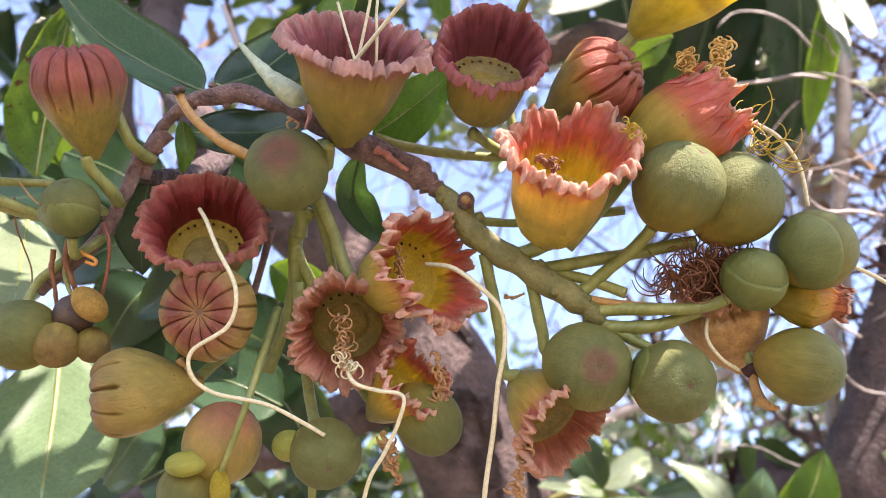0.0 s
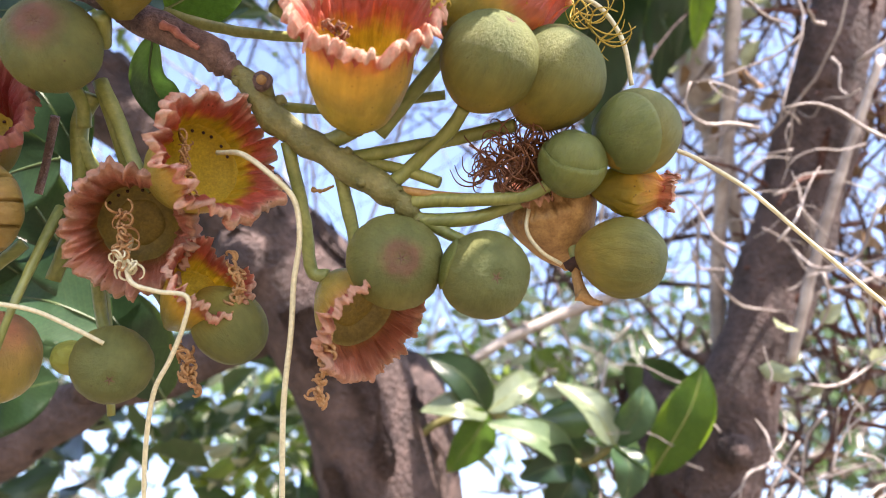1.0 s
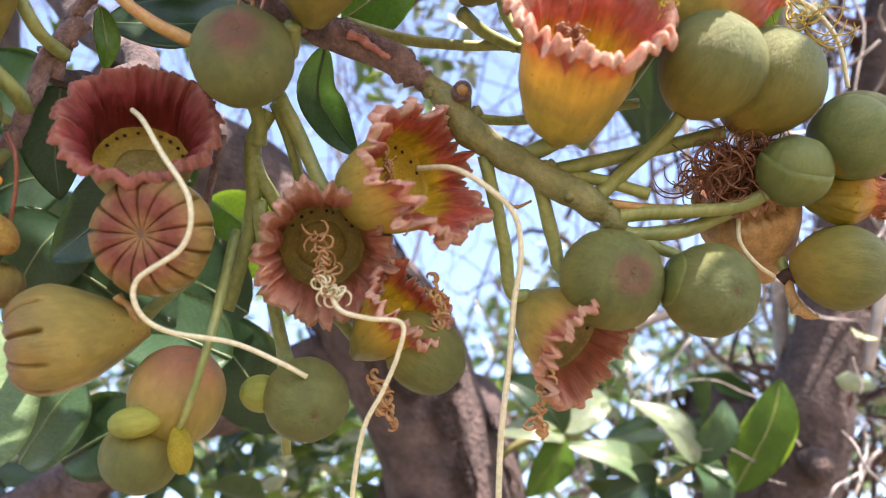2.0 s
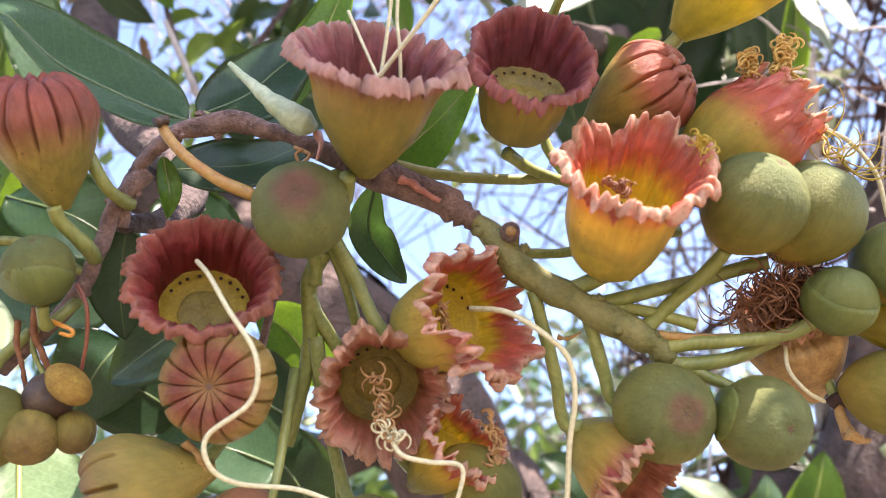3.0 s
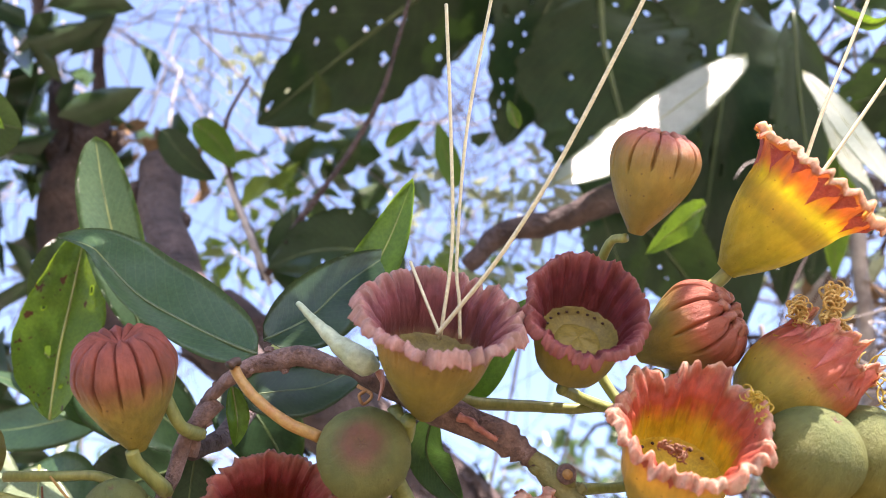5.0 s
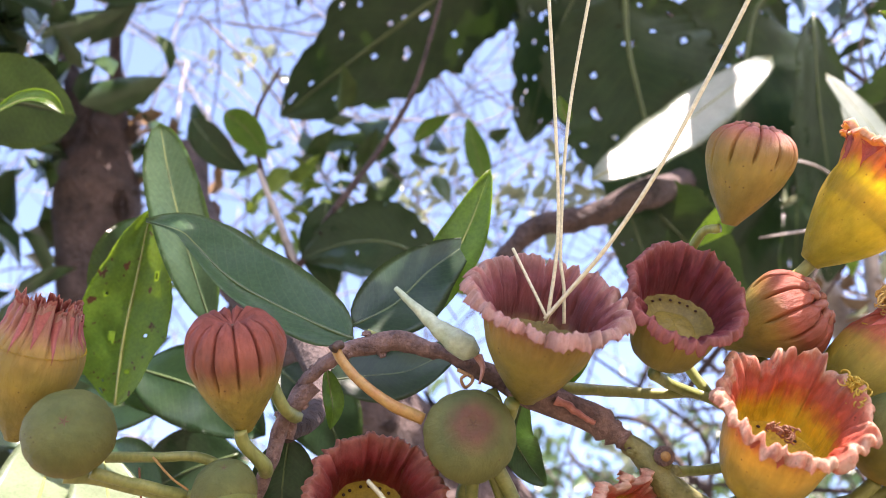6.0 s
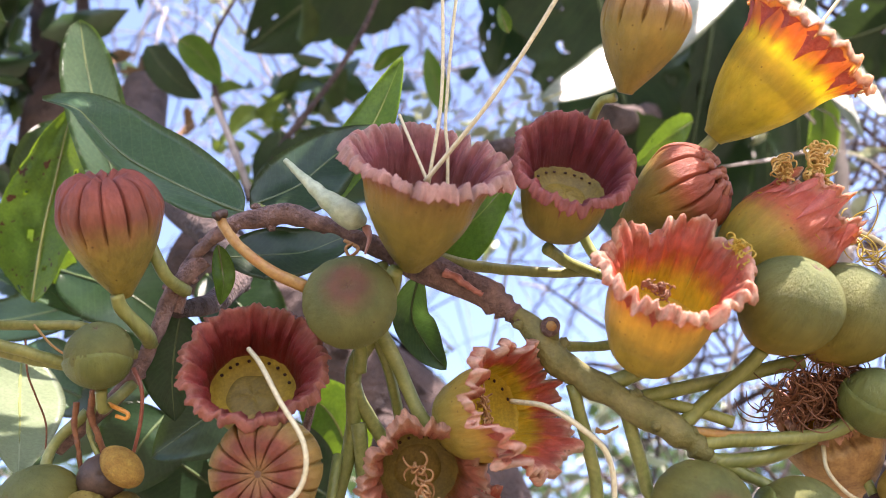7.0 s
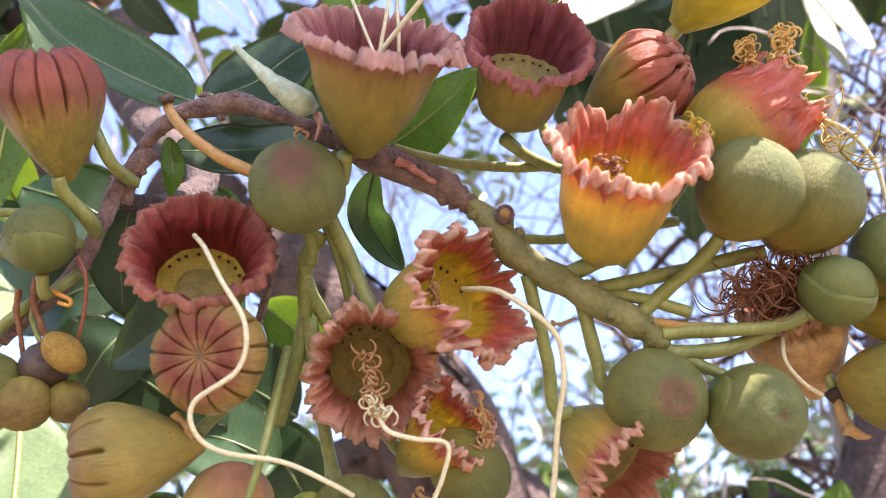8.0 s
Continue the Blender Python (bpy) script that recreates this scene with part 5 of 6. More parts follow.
leaf([(-13.19, 31.0, 1.96), (-14.97, 31.24, 2.58), (-17.22, 31.48, 3.66), (-19.72, 31.73, 4.66)], 1.42, "narrow dark leaf beside a bud", leaf_gloss, (0.2, -0.6, 0.8), 0.15, 0.2, 100)
leaf([(-14.34, 32.5, 3.07), (-16.66, 32.73, 2.52), (-19.24, 32.97, 2.19), (-22.29, 33.2, 2.33)], 2.31, "dark green leaf in shade", leaf_shade_dark, (0.2, -0.8, 0.5), 0.1, 0.2, 101)
leaf([(-8.89, 22.9, 2.05), (-9.06, 22.9, 1.16), (-9.15, 22.9, 0.27), (-9.1, 22.9, -0.77)], 1.7, "dark green leaf hanging under the twig", leaf_shade_dark, (0.2, -0.9, 0.2), 0.15, 0.2, 102)
leaf([(-7.79, 22.6, 3.82), (-7.7, 22.6, 3.21), (-7.65, 22.5, 2.75), (-7.74, 22.5, 2.23)], 0.61, "small fresh green leaf on the twig", leaf_fresh, (0.4, -0.8, 0.2), 0.4, 0.2, 103)
leaf([(-14.29, 28.0, -3.6), (-13.71, 26.6, -5.1), (-13.18, 25.2, -6.32), (-12.71, 23.9, -7.41), (-12.4, 23.2, -7.97)], 4.44, "broad glossy leaf coloured light as if sunlit", leaf_lit, (0.26, -0.71, 0.66), 0.08, 0.1, 104, blunt=0.4)
leaf([(-16.31, 29.5, 1.19), (-15.3, 27.3, -0.15), (-14.49, 25.7, -0.98), (-13.19, 23.0, -2.04)], 2.59, "glossy leaf coloured pale for strong sun glare", leaf_glare_pale, (0.48, -0.52, 0.71), 0.08, 0.1, 105)
leaf([(-18.42, 30.5, 2.04), (-17.57, 27.8, 0.45), (-17.01, 25.5, -0.32), (-16.37, 22.8, -0.82)], 2.83, "glossy leaf coloured whitish for sun glare", leaf_glare_pale, (0.48, -0.52, 0.71), 0.08, 0.1, 106)
leaf([(21.27, 46.77, 23.31), (21.2, 47.04, 17.78), (21.42, 47.3, 12.19), (21.3, 47.57, 9.0), (20.9, 47.83, 6.3)], 4.8, "very large dark green leaf with pale midrib", leaf_shade_dark, (0.1, -0.8, -0.6), 0.1, 0.2, 107, ragged=0.3, holes=0.9)
leaf([(9.91, 48.75, 26.12), (9.99, 49.02, 22.12), (11.01, 49.28, 16.23), (12.59, 49.55, 8.96)], 11.35, "very large dark leaf in shade", leaf_shade_dark, (-0.1, -0.8, -0.6), 0.1, 0.2, 108, ragged=0.3, holes=0.9)
leaf([(20.74, 50.07, 26.58), (19.11, 50.34, 24.46), (17.33, 50.6, 16.98), (15.0, 50.87, 7.14)], 10.61, "large dark leaf behind a glowing cup", leaf_shade_dark, (-0.1, -0.8, -0.6), 0.1, 0.2, 109, ragged=0.3, holes=0.9)
leaf([(34.16, 48.09, 20.42), (30.53, 48.36, 19.24), (26.89, 48.62, 18.07), (23.29, 48.89, 17.25)], 7.11, "dark leaf with yellow midrib", leaf_shade_dark, (0.1, -0.8, -0.6), 0.1, 0.2, 110, ragged=0.3, holes=0.9)
leaf([(4.09, 38.5, 11.73), (7.73, 40.2, 13.6), (12.09, 42.0, 16.49), (16.57, 43.5, 19.49)], 3.1, "long leaf coloured pale for full sun glare", leaf_glare, (0.055, -0.825, 0.56), 0.02, 0.0, 111, 0.05, blunt=1.2, ragged=0.12)
leaf([(19.41, 43.0, 18.19), (20.11, 41.5, 15.48), (20.79, 40.0, 12.59), (21.23, 38.5, 10.21)], 1.7, "narrow leaf coloured pale for full sun glare", leaf_glare, (-0.094, -0.78, 0.62), 0.04, 0.0, 112, 0.05, blunt=0.8)
leaf([(20.35, 43.3, 16.58), (20.47, 41.8, 13.29), (20.43, 39.3, 9.36)], 1.2, "narrow drooping leaf coloured pale for sun glare", leaf_glare, (-0.094, -0.78, 0.62), 0.04, 0.0, 117, 0.05, blunt=0.6)
leaf([(22.35, 45.32, 15.12), (21.95, 45.32, 11.71), (21.49, 45.45, 9.01), (21.11, 45.58, 6.47)], 1.70, "fresh green leaf lit from behind", leaf_fresh, (-0.3, -0.8, -0.5), 0.1, 0.2, 116)
leaf([(5.15, 51.91, 31.94), (-0.47, 52.19, 28.74), (-6.86, 52.48, 24.4), (-13.2, 52.77, 19.76)], 9.92, "large dark leaf with small holes", leaf_shade_dark, (0.1, -0.8, -0.6), 0.1, 0.2, 113, ragged=0.3, holes=0.9)
leaf([(12.51, 51.19, 33.19), (7.9, 51.48, 27.94), (5.25, 51.77, 22.67), (3.35, 52.05, 17.04)], 7.49, "dark ragged leaf overhead", leaf_shade_dark, (0.1, -0.8, -0.6), 0.1, 0.2, 114, ragged=0.3, holes=0.9)

leaf([(14.76, 52.71, 23.32), (16.22, 51.92, 13.02), (16.88, 51.92, 1.92)], 9.24, "large dark leaf behind the buds", leaf_shade_dark, (0.1, -0.8, -0.6), 0.12, 0.2, 170, ragged=0.12, holes=0.3)
leaf([(23.4, 54.03, 25.01), (22.6, 53.24, 14.6), (21.6, 53.24, 5.2)], 5.4, "large dark leaf behind the torn cup", leaf_shade_dark, (0.1, -0.8, -0.6), 0.12, 0.2, 171, ragged=0.12, holes=0.3)
leaf([(8.21, 46.0, 12.6), (11.31, 46.0, 9.3), (14.76, 46.0, 3.83)], 5.2, "large dark leaf hanging behind the cups", leaf_shade_dark, (0.1, -0.8, -0.6), 0.12, 0.2, 172, ragged=0.15, holes=0.3)
leaf([(7.5, 45.0, 12.4), (8.4, 45.0, 8.9), (9.3, 45.0, 5.0)], 3.4, "dark leaf hanging between the cups", leaf_shade_dark, (0.1, -0.8, -0.6), 0.12, 0.2, 173, ragged=0.2, holes=0.4)
leaf([(10.47, 36.0, 9.83), (9.2, 35.4, 9.1), (7.32, 35.4, 7.77)], 1.6, "fresh green leaf behind the cups", leaf_fresh, (0.1, -0.8, -0.5), 0.12, 0.2, 174, ragged=0.12, holes=0.3)

leaf([(-23.66, 33.0, 15.34), (-20.98, 33.0, 14.99), (-18.61, 33.0, 14.3)], 3.9, "large round dark leaf in shade", leaf_shade_dark, (0.1, -0.85, -0.4), 0.12, 0.2, 175, blunt=0.8, ragged=0.05)

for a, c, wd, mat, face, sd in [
    ((-6.88, 27.0, -0.17), (-11.28, 27.5, -2.42), 3.0, leaf_shade_dark, (0.1, -0.9, 0.3), 150),
    ((-5.86, 30.0, -4.64), (-10.31, 30.0, -2.64), 3.33, leaf_shade_dark, (0.0, -0.9, 0.4), 151),
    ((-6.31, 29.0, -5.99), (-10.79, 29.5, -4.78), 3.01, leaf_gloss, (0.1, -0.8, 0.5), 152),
    ((-12.1, 31.5, 0.5), (-16.6, 32.0, -1.3), 3.0, leaf_shade_dark, (0.2, -0.9, 0.3), 153),
    ((-5.14, 31.0, -9.16), (-8.13, 31.0, -4.56), 2.99, leaf_shade_dark, (0.1, -0.9, 0.2), 154),
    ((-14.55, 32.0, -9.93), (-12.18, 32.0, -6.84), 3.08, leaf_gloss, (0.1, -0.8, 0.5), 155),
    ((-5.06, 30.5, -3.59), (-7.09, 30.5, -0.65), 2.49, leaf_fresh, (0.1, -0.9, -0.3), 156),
    ((-11.25, 29.0, -1.26), (-13.19, 29.0, -3.84), 3.01, leaf_shade_dark, (0.2, -0.9, 0.3), 157),
    ((-16.62, 31.0, 5.54), (-15.02, 31.0, 9.67), 2.76, leaf_shade_dark, (0.2, -0.9, 0.2), 158),
    ((-13.54, 33.0, -10.24), (-9.87, 33.0, -8.77), 3.18, leaf_shade_dark, (0.1, -0.9, 0.4), 159),
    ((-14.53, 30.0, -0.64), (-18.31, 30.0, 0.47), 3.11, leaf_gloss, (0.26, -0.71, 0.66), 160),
    ((-15.63, 31.0, 3.95), (-10.98, 31.0, 1.18), 3.19, leaf_shade_dark, (0.1, -0.9, 0.4), 162),
    ((-10.46, 31.5, 3.59), (-7.87, 31.5, -0.34), 3.03, leaf_shade_dark, (0.1, -0.9, 0.4), 163),
    ((-9.7, 30.0, -4.21), (-13.76, 30.0, -2.06), 3.24, leaf_shade_dark, (0.1, -0.9, 0.3), 164),
    ((-8.04, 29.5, -3.12), (-10.61, 29.5, 0.01), 2.55, leaf_shade_dark, (0.2, -0.9, 0.2), 165),
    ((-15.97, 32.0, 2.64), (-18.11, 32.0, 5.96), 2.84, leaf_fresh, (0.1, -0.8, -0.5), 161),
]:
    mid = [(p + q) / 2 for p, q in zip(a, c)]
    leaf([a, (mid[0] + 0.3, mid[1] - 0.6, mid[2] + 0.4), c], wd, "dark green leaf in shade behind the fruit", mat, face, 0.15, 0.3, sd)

# ---- behind: trunks and boughs ----
branch([(-8.88, 22.6, 2.16), (-8.5, 25.6, 2.5), (-9.2, 31.0, 4.2), (-13.4, 38.0, 7.53), (-17.54, 46.0, 12.74), (-19.0, 50.0, 16.45)], [0.22, 0.35, 0.6, 0.9, 1.2, 1.4], bark_old, "brown limb joining the twig to a bough", "limb", "limb", 40, 12, 0.3, 6)
branch(rooted([(-15.5, 47.0, 6.3), (-9.6, 46.5, 1.6), (-5.6, 46.0, -1.9), (-2.9, 46.0, -4.9), (-0.9, 46.0, -8.22), (0.93, 46.0, -12.99), (2.77, 46.0, -20.15), (3.99, 46.0, -27.2)]), [2.2, 2.5, 2.9, 3.2, 3.5, 3.6, 3.8, 4.5], bark_old, "dark brown trunk behind the fruit", "trunk", "trunk", 60, 24, 0.3, 4, 70)
branch([(-21.11, 44.0, -17.07), (-16.19, 44.0, -14.4), (-12.48, 44.0, -12.31), (-8.14, 45.0, -10.77), (-2.22, 46.0, -8.51)], [1.5, 1.5, 1.4, 1.4, 1.3], bark_old, "dark bough slanting behind the fruit", "bough", "bough", 40, 14, 0.4, 5, 14)
branch(rooted([(33.53, 48.0, 18.68), (31.65, 48.0, 9.96), (30.03, 48.0, 3.11), (28.4, 48.0, -4.57), (25.52, 47.0, -12.14), (22.72, 46.0, -20.94), (21.39, 46.0, -28.07)]), [2.3, 2.3, 2.4, 2.4, 2.3, 2.2, 2.4, 3.2], bark_old, "reddish brown trunk with flaking bark", "trunk", "trunk", 60, 24, 0.35, 6, 90, bark_red)
branch([(-25.46, 58.0, 37.59), (-25.94, 58.0, 31.73), (-26.07, 58.0, 26.87), (-26.03, 58.0, 23.17), (-26.87, 58.0, 19.99), (-27.59, 58.0, 16.63), (-27.34, 58.0, 11.62), (-26.4, 58.0, 5.45)], [0.35, 0.38, 0.42, 0.6, 2.0, 3.0, 3.0, 2.8], bark_old, "dark upright bough widening into a fork", "bough", "bough", 50, 16, 0.4, 5, 14)
branch([(-30.71, 58.0, 37.26), (-30.39, 58.0, 31.43), (-29.49, 58.0, 26.12), (-28.69, 58.0, 22.63), (-27.9, 58.0, 18.33)], [0.45, 0.5, 0.6, 0.9, 1.6], bark_old, "dark bough in the shade", "bough", "bough", 40, 14, 0.4, 5, 14)
branch([(0.6, 44.0, 33.0), (-1.6, 44.0, 26.5), (-3.2, 44.0, 21.6), (-4.32, 44.0, 18.5), (-6.5, 44.0, 15.0), (-9.3, 44.0, 11.5), (-11.2, 44.0, 8.7)], [0.07, 0.1, 0.13, 0.16, 0.18, 0.2, 0.2], bark_old, "dark knotty twig slanting against the sky", "twig", "twig", 40, 8, 0.35, 7)
branch([(-13.43, 45.0, 14.4), (-12.7, 45.0, 12.4), (-12.0, 45.0, 10.4), (-11.19, 45.0, 8.2)], [0.14, 0.18, 0.2, 0.2], twig_grey, "pale pinkish dead twig against the sky", "twig", "twig", 30, 8, 0.3, 5)
branch([(17.5, 56.0, 15.5), (11.8, 48.0, 12.9), (7.7, 42.0, 11.41), (4.61, 42.0, 10.38), (1.89, 42.0, 9.95), (-0.3, 42.0, 8.29)], [1.2, 1.0, 0.85, 0.7, 0.6, 0.5], bark_old, "dark bough behind the cups", "bough", "bough", 30, 10, 0.3)


branch([(24.55, 57.57, 15.75), (25.25, 57.57, 11.09), (26.15, 57.57, 5.8), (27.53, 56.94, 1.63), (29.25, 56.94, -5.47)], [1.3, 1.3, 1.2, 0.9, 0.5], twig_grey, "pale sunlit dead bough", "bough", "bough", 40, 12, 0.5, 8)
branch([(25.4, 50.0, 12.53), (25.18, 50.0, 3.35), (24.59, 50.0, -6.83), (25.13, 50.0, -17.36), (26.05, 50.0, -26.69)], [0.5, 0.5, 0.5, 0.45, 0.4], twig_grey, "thin pale upright dead stem", "bough", "bough", 40, 10, 0.3, 6)
branch([(31.3, 44.0, 5.86), (29.16, 44.0, -0.47), (27.63, 44.0, -5.94), (26.42, 44.0, -11.49)], [0.25, 0.3, 0.35, 0.3], twig_grey, "thin pale leaning dead stem", "bough", "bough", 30, 8, 0.3, 4)
branch([(7.34, 52.0, -13.54), (11.16, 52.0, -11.34), (15.38, 52.0, -9.6), (18.85, 52.0, -8.46)], [0.3, 0.4, 0.45, 0.4], twig_grey, "pale slanting dead stem in sun", "bough", "bough", 30, 8, 0.3, 4)

# ---- behind: a leafy shoot under the fruit ----
for k, (a, c, wd, mat, face) in enumerate([
    ((18.29, 44.0, -17.89), (21.25, 44.0, -11.6), 2.94, leaf_fresh, (-0.4, -0.8, -0.3)),
    ((15.81, 43.0, -15.8), (12.64, 43.0, -12.49), 2.11, leaf_glare_pale, (0.26, -0.71, 0.66)),
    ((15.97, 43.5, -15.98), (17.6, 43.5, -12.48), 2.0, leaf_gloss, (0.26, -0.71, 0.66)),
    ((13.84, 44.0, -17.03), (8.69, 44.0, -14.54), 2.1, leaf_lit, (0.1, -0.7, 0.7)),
    ((13.84, 44.0, -17.03), (10.38, 43.0, -17.48), 2.17, leaf_shade_dark, (0.1, -0.9, 0.4)),
    ((8.85, 45.0, -14.19), (5.33, 45.0, -10.78), 2.38, leaf_shade_dark, (0.1, -0.9, 0.4)),
    ((8.85, 45.0, -14.19), (4.89, 44.0, -13.74), 2.06, leaf_glare_pale, (0.2, -0.6, 0.7)),
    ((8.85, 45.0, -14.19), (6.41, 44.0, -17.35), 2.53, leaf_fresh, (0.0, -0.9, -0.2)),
    ((8.85, 45.0, -14.19), (12.25, 44.0, -12.74), 1.9, leaf_glare_pale, (0.26, -0.71, 0.66)),
    ((15.81, 43.0, -15.8), (16.1, 42.0, -18.62), 2.42, leaf_gloss, (0.26, -0.71, 0.66)),
    ((13.84, 44.0, -17.03), (11.63, 43.0, -20.11), 2.47, leaf_shade_dark, (0.26, -0.71, 0.66)),
    ((3.62, 45.0, -15.95), (0.47, 45.0, -13.21), 2.53, leaf_shade_dark, (0.1, -0.9, 0.4)),
    ((3.62, 45.0, -15.95), (1.93, 45.0, -19.18), 2.53, leaf_gloss, (0.26, -0.71, 0.66)),
]):
    if mat is leaf_glare_pale:  # these lie flat towards the sun
        c = (c[0], a[1] + 0.37 * (c[0] - a[0]) + 0.93 * (c[2] - a[2]), c[2])
    mid = [(p + q) / 2 for p, q in zip(a, c)]
    leaf([a, (mid[0] + 0.4, mid[1] - 0.5, mid[2] + 0.5), c], wd, "glossy green leaf of a shoot behind the fruit", mat, face, 0.2, 0.4, 120 + k)
branch([(2.21, 46.0, -21.64), (4.29, 45.5, -16.15), (8.88, 45.2, -14.31), (13.95, 44.4, -17.18), (15.94, 43.4, -16.01), (18.36, 44.2, -17.97)], [0.3, 0.28, 0.25, 0.22, 0.2, 0.15], bark_green, "thin leafy shoot behind the fruit", "shoot", "shoot", 40, 8, 0.2, 4)
leaf([(-20.37, 30.0, 13.57), (-19.31, 30.0, 14.07), (-18.46, 30.0, 14.03), (-17.78, 30.0, 13.45)], 0.79, "curled pale green leaf tip against shade", leaf_fresh, (0.2, -0.7, 0.5), 0.4, 0.4, 140)
leaf([(1.8, 33.0, 13.14), (1.6, 33.0, 13.76), (1.47, 33.0, 14.38)], 0.6, "small yellow leaf tip lit by sun", leaf_fresh, (0.2, -0.7, -0.5), 0.3, 0.2, 141)
leaf([(13.98, 30.0, 16.41), (14.8, 30.0, 15.87), (15.55, 30.0, 15.65), (16.37, 30.0, 16.06)], 0.53, "small yellow-green leaf lit by sun", leaf_fresh, (0.1, -0.8, -0.5), 0.3, 0.2, 142)

leaf([(-15.24, 45.0, 17.85), (-14.27, 45.0, 17.06), (-13.48, 45.0, 16.08), (-12.89, 45.0, 14.98)], 1.85, "bright green leaf against the sky", leaf_fresh, (0.1, -0.85, -0.5), 0.3, 0.5, 143)
leaf([(-17.35, 46.0, 17.88), (-16.53, 46.0, 16.63), (-15.55, 46.0, 15.56), (-14.24, 46.0, 14.64)], 2.02, "dark green leaf against the sky", leaf_shade_dark, (0.1, -0.85, -0.4), 0.15, 0.2, 144)
leaf([(-0.33, 46.0, 13.23), (-0.59, 46.0, 14.51), (-0.92, 46.0, 15.9), (-1.18, 46.0, 17.29)], 1.43, "pale green leaf hanging against the sky", leaf_fresh, (0.2, -0.85, -0.4), 0.15, 0.2, 145)
leaf([(-4.38, 47.0, 16.19), (-3.66, 47.0, 16.93), (-2.95, 47.0, 17.36), (-2.07, 47.0, 17.78)], 1.0, "small pale green leaf against the sky", leaf_fresh, (0.1, -0.8, -0.5), 0.2, 0.2, 146)
leaf([(-3.54, 43.0, 8.3), (-6.1, 43.0, 9.6), (-8.55, 43.0, 9.7), (-10.9, 43.0, 9.0)], 4.4, "broad dark green leaf with holes behind the twig", leaf_shade_dark, (0.1, -0.9, 0.1), 0.15, 0.2, 147, ragged=0.15, holes=0.5)
leaf([(-9.6, 44.5, 12.3), (-9.9, 44.5, 9.6), (-9.3, 44.5, 7.0)], 2.6, "dark green leaf hanging in shade", leaf_shade_dark, (0.1, -0.9, 0.1), 0.15, 0.2, 148)
branch([(-12.09, 46.0, 20.76), (-13.68, 46.0, 17.7), (-13.27, 46.0, 13.92), (-12.44, 46.5, 11.27), (-11.94, 47.0, 8.62)], [0.10, 0.14, 0.17, 0.2, 0.22], bark_old, "thin twig holding leaves against the sky", "twig", "twig", 30, 7, 0.3, 4)

# ---- behind: twigs, leaves and far woods; overhead: unseen shading leaves ----
def thicket(name, label, count, box, r, length, mat, seed, upright=0.5, kind="stuff"):
    """Many bent twigs in a box of the branch frame (centimetres)."""
    rnd = random.Random(seed)
    bm = bmesh.new()
    (x0, x1), (y0, y1), (z0, z1) = box
    for _ in range(count):
        p = Vector((rnd.uniform(x0, x1), rnd.uniform(y0, y1), rnd.uniform(z0, z1)))
        d = Vector((rnd.gauss(0, 1), rnd.gauss(0, 0.35), rnd.gauss(0, 1) + (upright if rnd.random() < 0.5 else -upright) * 2)).normalized()
        pts, ln, q = [], length * rnd.uniform(0.4, 1.4), rnd.uniform(*r)
        for k in range(5):
            pts.append(at(p))
            p = p + d * ln / 4
            d = (d + Vector((rnd.gauss(0, 0.38), rnd.gauss(0, 0.2), rnd.gauss(0, 0.38)))).normalized()
        tube(bm, pts, [q / 100, q * 0.8 / 100, q * 0.4 / 100], 10, 5)
    ob = part(name, bm, mat, None)
    return tagged(ob, label, "twigs", kind=kind)


def leaf_cloud(name, label, clumps, count, size, mat, seed, spread=5.0, droop=0.3):
    """Many small folded leaves round the given clump centres (branch frame, centimetres, with a radius)."""
    rnd = random.Random(seed)
    verts, faces = [], []
    for cx, cy, cz, cr in clumps:
        for _ in range(count):
            c = Vector((rnd.gauss(0, 0.5), rnd.gauss(0, 0.5), rnd.gauss(0, 0.42))) * cr + Vector((cx, cy, cz))
            d = Vector((rnd.gauss(0, 1), rnd.gauss(0, 1), rnd.gauss(-droop, 0.8))).normalized()
            u = d.cross(Vector((rnd.gauss(0, 1), rnd.gauss(0, 1), rnd.gauss(0, 1)))).normalized()
            n = d.cross(u)
            ln, k = size * rnd.uniform(0.6, 1.4), len(verts)
            w = ln * rnd.uniform(0.16, 0.26)
            for s, g, h in ((0, 0, 0), (0.3, -1, 0.12), (0.3, 0, -0.03), (0.3, 1, 0.12), (0.68, -0.8, 0.1), (0.68, 0, -0.06), (0.68, 0.8, 0.1), (1, 0, -0.15)):
                verts.append(at(c + d * ln * s + u * w * g + n * ln * h))
            faces += [(k, k + 2, k + 1), (k, k + 3, k + 2), (k + 1, k + 2, k + 5, k + 4), (k + 2, k + 3, k + 6, k + 5), (k + 4, k + 5, k + 7), (k + 5, k + 6, k + 7)]
    me = bpy.data.meshes.new(name)
    me.from_pydata([tuple(v) for v in verts], [], faces)
    for p in me.polygons:
        p.use_smooth = True
    me.materials.append(mat)
    return tagged(new(name, me), label, "foliage", kind="stuff")


thicket("thicket", "tangle of grey twigs behind the fruit", 480, ((-70, 95), (58, 110), (-40, 80)), (0.05, 0.16), 30, twig_grey, 201)
thicket("thicket", "dense grey dead twigs beside the trunk", 330, ((14, 70), (46, 78), (-40, 22)), (0.04, 0.16), 12, twig_grey, 202, 0.2)
thicket("thicket", "dark thin twigs against the sky", 470, ((-60, 60), (70, 120), (0, 80)), (0.04, 0.14), 40, bark_old, 203)
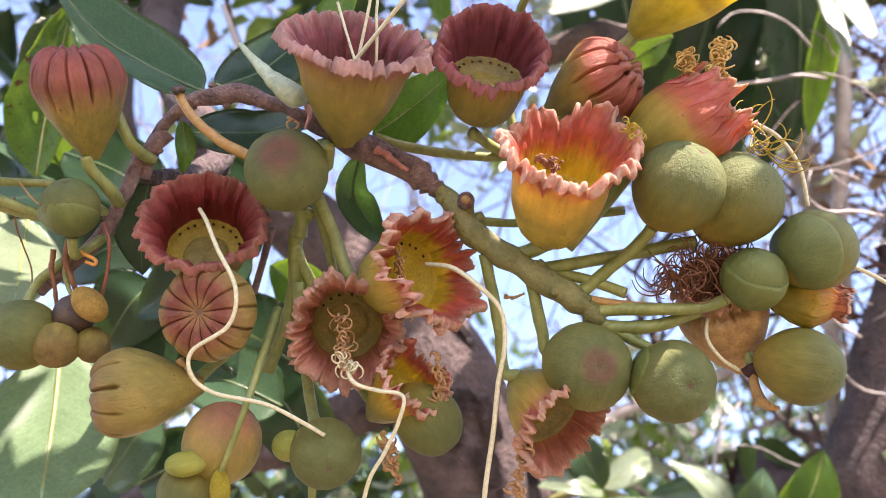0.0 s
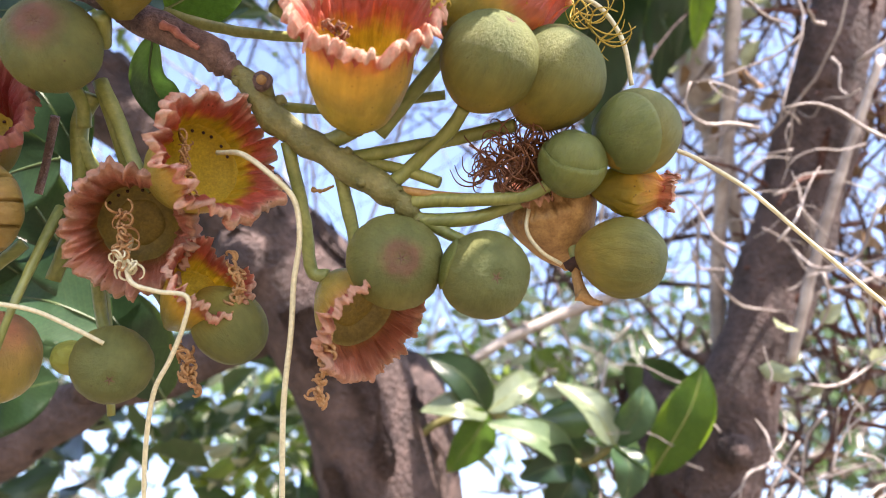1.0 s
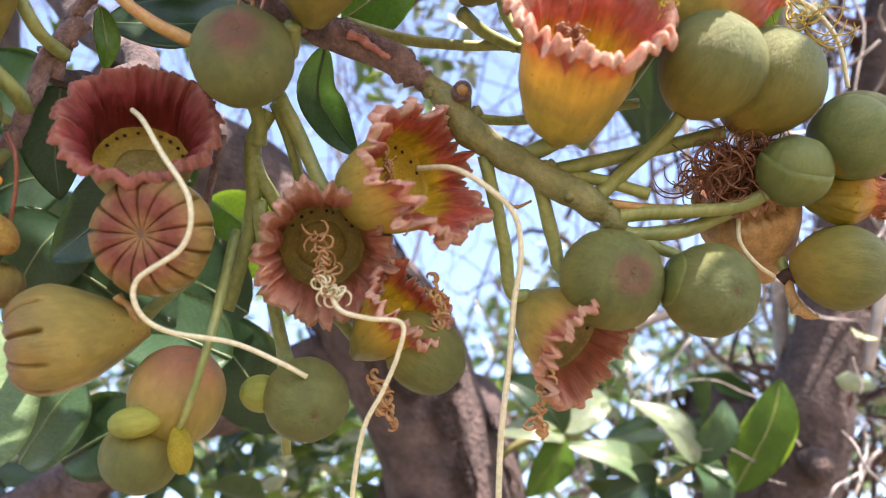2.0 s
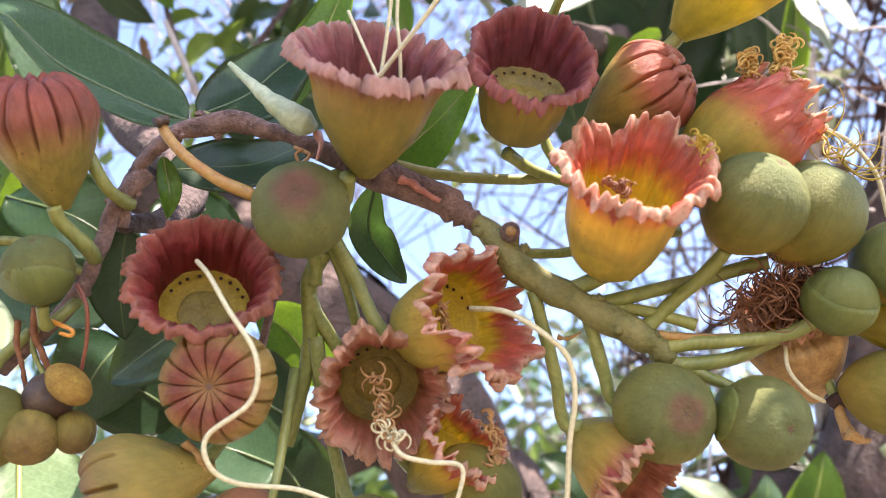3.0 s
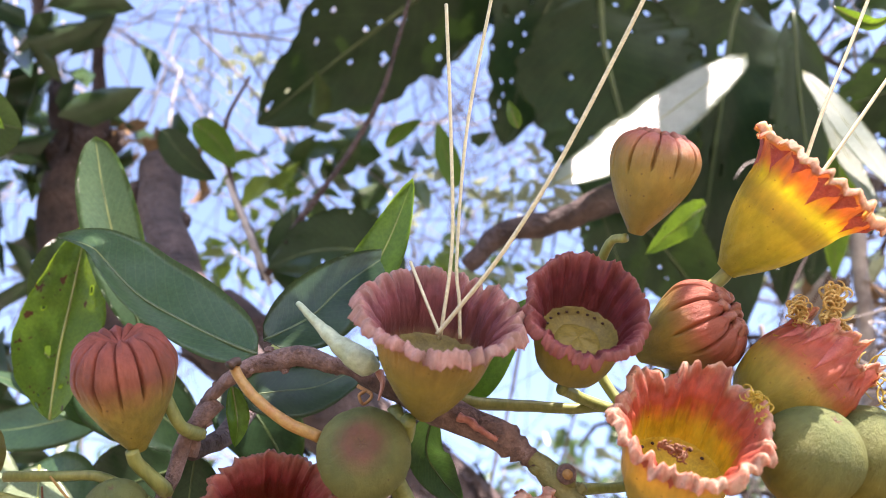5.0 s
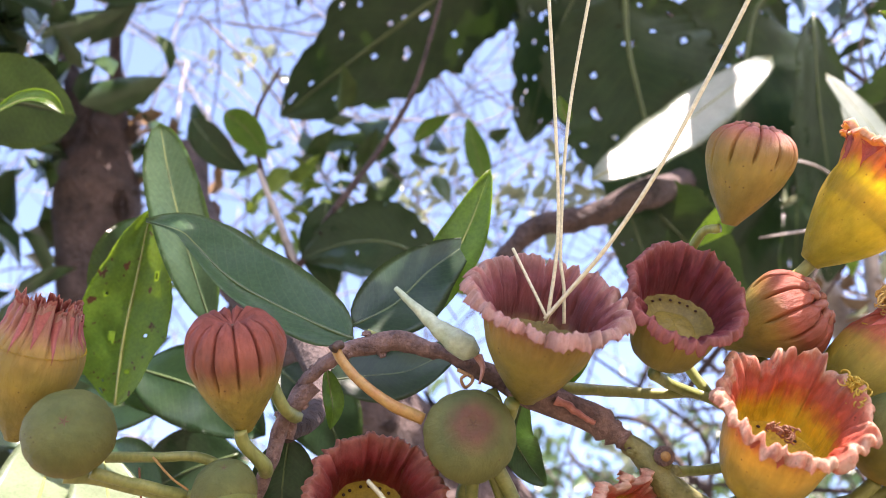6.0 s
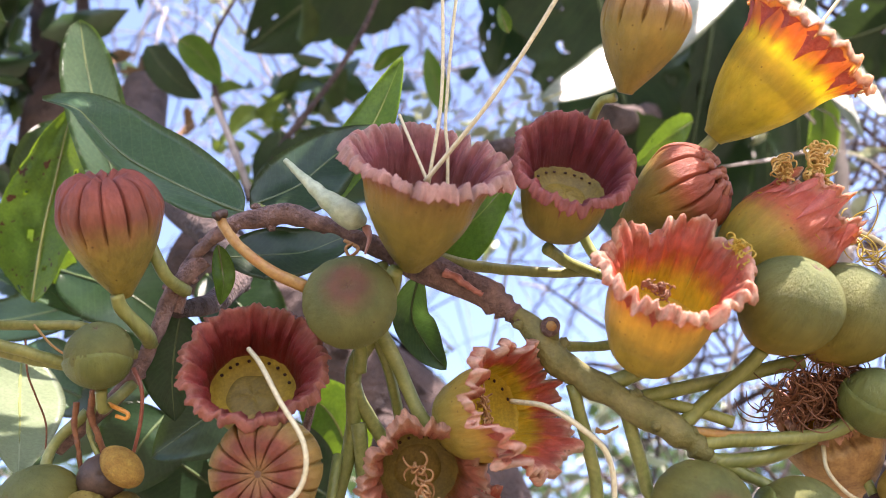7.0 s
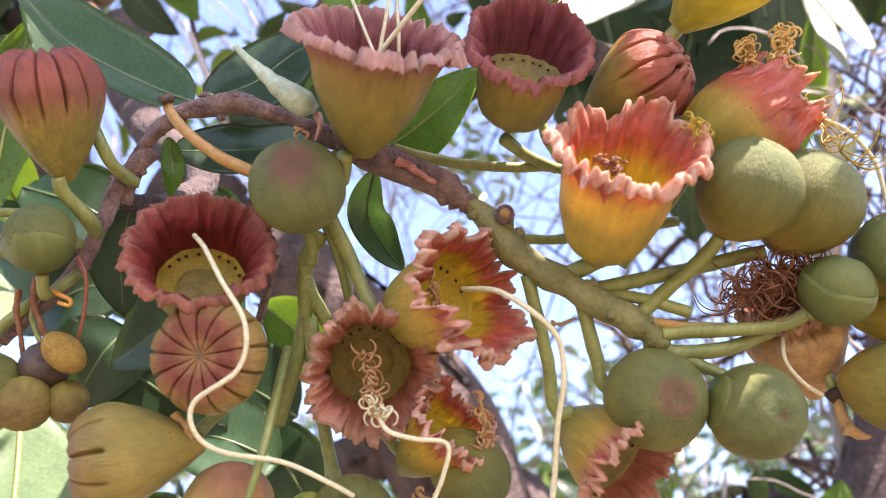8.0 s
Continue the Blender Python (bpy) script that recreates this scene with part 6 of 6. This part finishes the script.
leaf_cloud("foliage", "leaves behind the branch coloured dark for shade", [(-30, 52, 25, 6), (-37, 52, 17, 7), (-42, 62, 30, 12), (-36, 52, 8, 11), (-30, 45, -2, 9), (-52, 60, 12, 12), (-44, 56, -14, 12), (6, 60, 34, 7), (26, 64, 40, 12), (48, 60, 36, 12)], 46, 5.0, leaf_shade, 204)
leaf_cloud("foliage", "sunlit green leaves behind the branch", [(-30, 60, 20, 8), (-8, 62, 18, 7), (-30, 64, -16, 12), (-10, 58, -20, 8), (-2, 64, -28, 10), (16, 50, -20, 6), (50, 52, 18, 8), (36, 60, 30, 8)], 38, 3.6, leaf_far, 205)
leaf_cloud("foliage", "dry brown leaves caught among twigs", [(38, 52, -2, 10), (44, 50, -18, 9), (30, 56, 8, 10), (-22, 62, 20, 4)], 24, 2.6, leaf_dry, 206)
leaf_cloud("far_woods", "far green trees under the sky", [(x * 40.0 - 600, 500 + 120 * math.sin(x * 1.7), -130 + 22 * math.sin(x * 2.3), 70) for x in range(31)], 150, 16, leaf_far, 207)
# added out of view to keep sun off the left cups
leaf_cloud("added_shade_foliage", "unseen leaves added overhead to shade the branch", [(-20.4 + 3.4 * i, y + 0.6 * math.sin(i * 2.1), 28 + math.cos(i * 1.7), 1.7) for i in range(9) for y in (18.4, 20.4)], 18, 4.4, leaf_shade, 208)
leaf_cloud("foliage", "low leaves under the fruit coloured dark for shade", [(-36, 60, -30, 14), (-24, 58, -20, 10), (-14, 62, -36, 10)], 40, 5.0, leaf_shade, 209)
thicket("thicket", "dark broken twigs beside the trunk", 310, ((14, 72), (54, 88), (-40, 34)), (0.05, 0.35), 20, bark_old, 210, 0.2)
thicket("thicket", "reddish dark twigs and shreds round the trunk", 320, ((30, 64), (46, 62), (-22, 22)), (0.05, 0.25), 10, bark_red, 211, 0.1)
# unseen crown, added only to darken trunks and boughs
leaf_cloud("added_shade_foliage", "unseen leaves added overhead to shade the trunks", [(-22 + 8.5 * i, y, 42 + 2 * math.sin(i * 2.3 + y), 4.5) for i in range(11) for y in ((59,) if i in (6, 7) else (51, 59) if i in (5, 8, 9) else (43, 51, 59))], 24, 6.5, leaf_shade, 212)
thicket("thicket", "pale curled dead twigs in front of the trunk", 310, ((20, 52), (38, 46), (-26, 12)), (0.03, 0.11), 5, twig_grey, 213, 0.1)
leaf_cloud("foliage", "small leaves coloured pale as sun glints", [(8, 58, 15, 4), (3, 62, 9, 4), (13, 56, -13, 5), (-8, 58, -18, 5), (30, 50, -12, 6), (24, 54, 10, 5), (-22, 60, -10, 5), (4, 52, -24, 5)], 42, 1.7, leaf_glint, 214)
# two unseen blockers, added to shade one cup and the outer fruit
leaf_cloud("added_shade_foliage", "unseen leaf spray added overhead to shade a cup", [(9.3, 20.6, 27.5, 1.0), (8.4, 19.8, 28, 1.0)], 16, 2.4, leaf_shade, 215)
leaf_cloud("added_shade_foliage", "unseen leaves added overhead to shade outer fruit", [(20.0, 19.6, 28, 1.2), (21.8, 20.3, 28.5, 1.2), (19.6, 20.6, 29, 1.0)], 18, 2.8, leaf_shade, 216)
leaf_cloud("foliage", "leaves coloured bright yellow-green as if backlit", [(-10.1, 62, -19.5, 4), (-5.7, 66, -18.1, 4), (10.1, 64, -17.9, 4), (14.5, 60, -15.0, 4), (-2.1, 64, -17.0, 4), (-13.9, 58, 15.4, 4), (-18.3, 60, 12.1, 4), (0.1, 64, 11.4, 4), (-7.0, 60, -22.1, 4)], 22, 2.6, leaf_sunny, 217)
leaf_cloud("foliage", "far leaves coloured whitish as sun glints", [(-4.2, 70, -23.3, 4), (-10.2, 72, -17.9, 4), (-1.4, 66, 17.6, 4), (-5.2, 70, 15.5, 4), (3.7, 66, 15.8, 4), (15.3, 70, -6.1, 4), (-26.0, 60, -15.9, 4), (-17.6, 70, 30.8, 4)], 32, 1.5, leaf_glint, 218)
# unseen blocker, added against sun patches on the broad leaf
leaf_cloud("added_shade_foliage", "unseen leaf spray added to shade a broad leaf", [(-5.2, 23.4, 28, 1.0), (-3.4, 23.1, 28.3, 1.0), (-1.5, 22.8, 28, 1.2), (0.3, 22.7, 28.3, 1.0), (2.0, 22.5, 28.5, 1.0)], 18, 2.4, leaf_shade, 219)
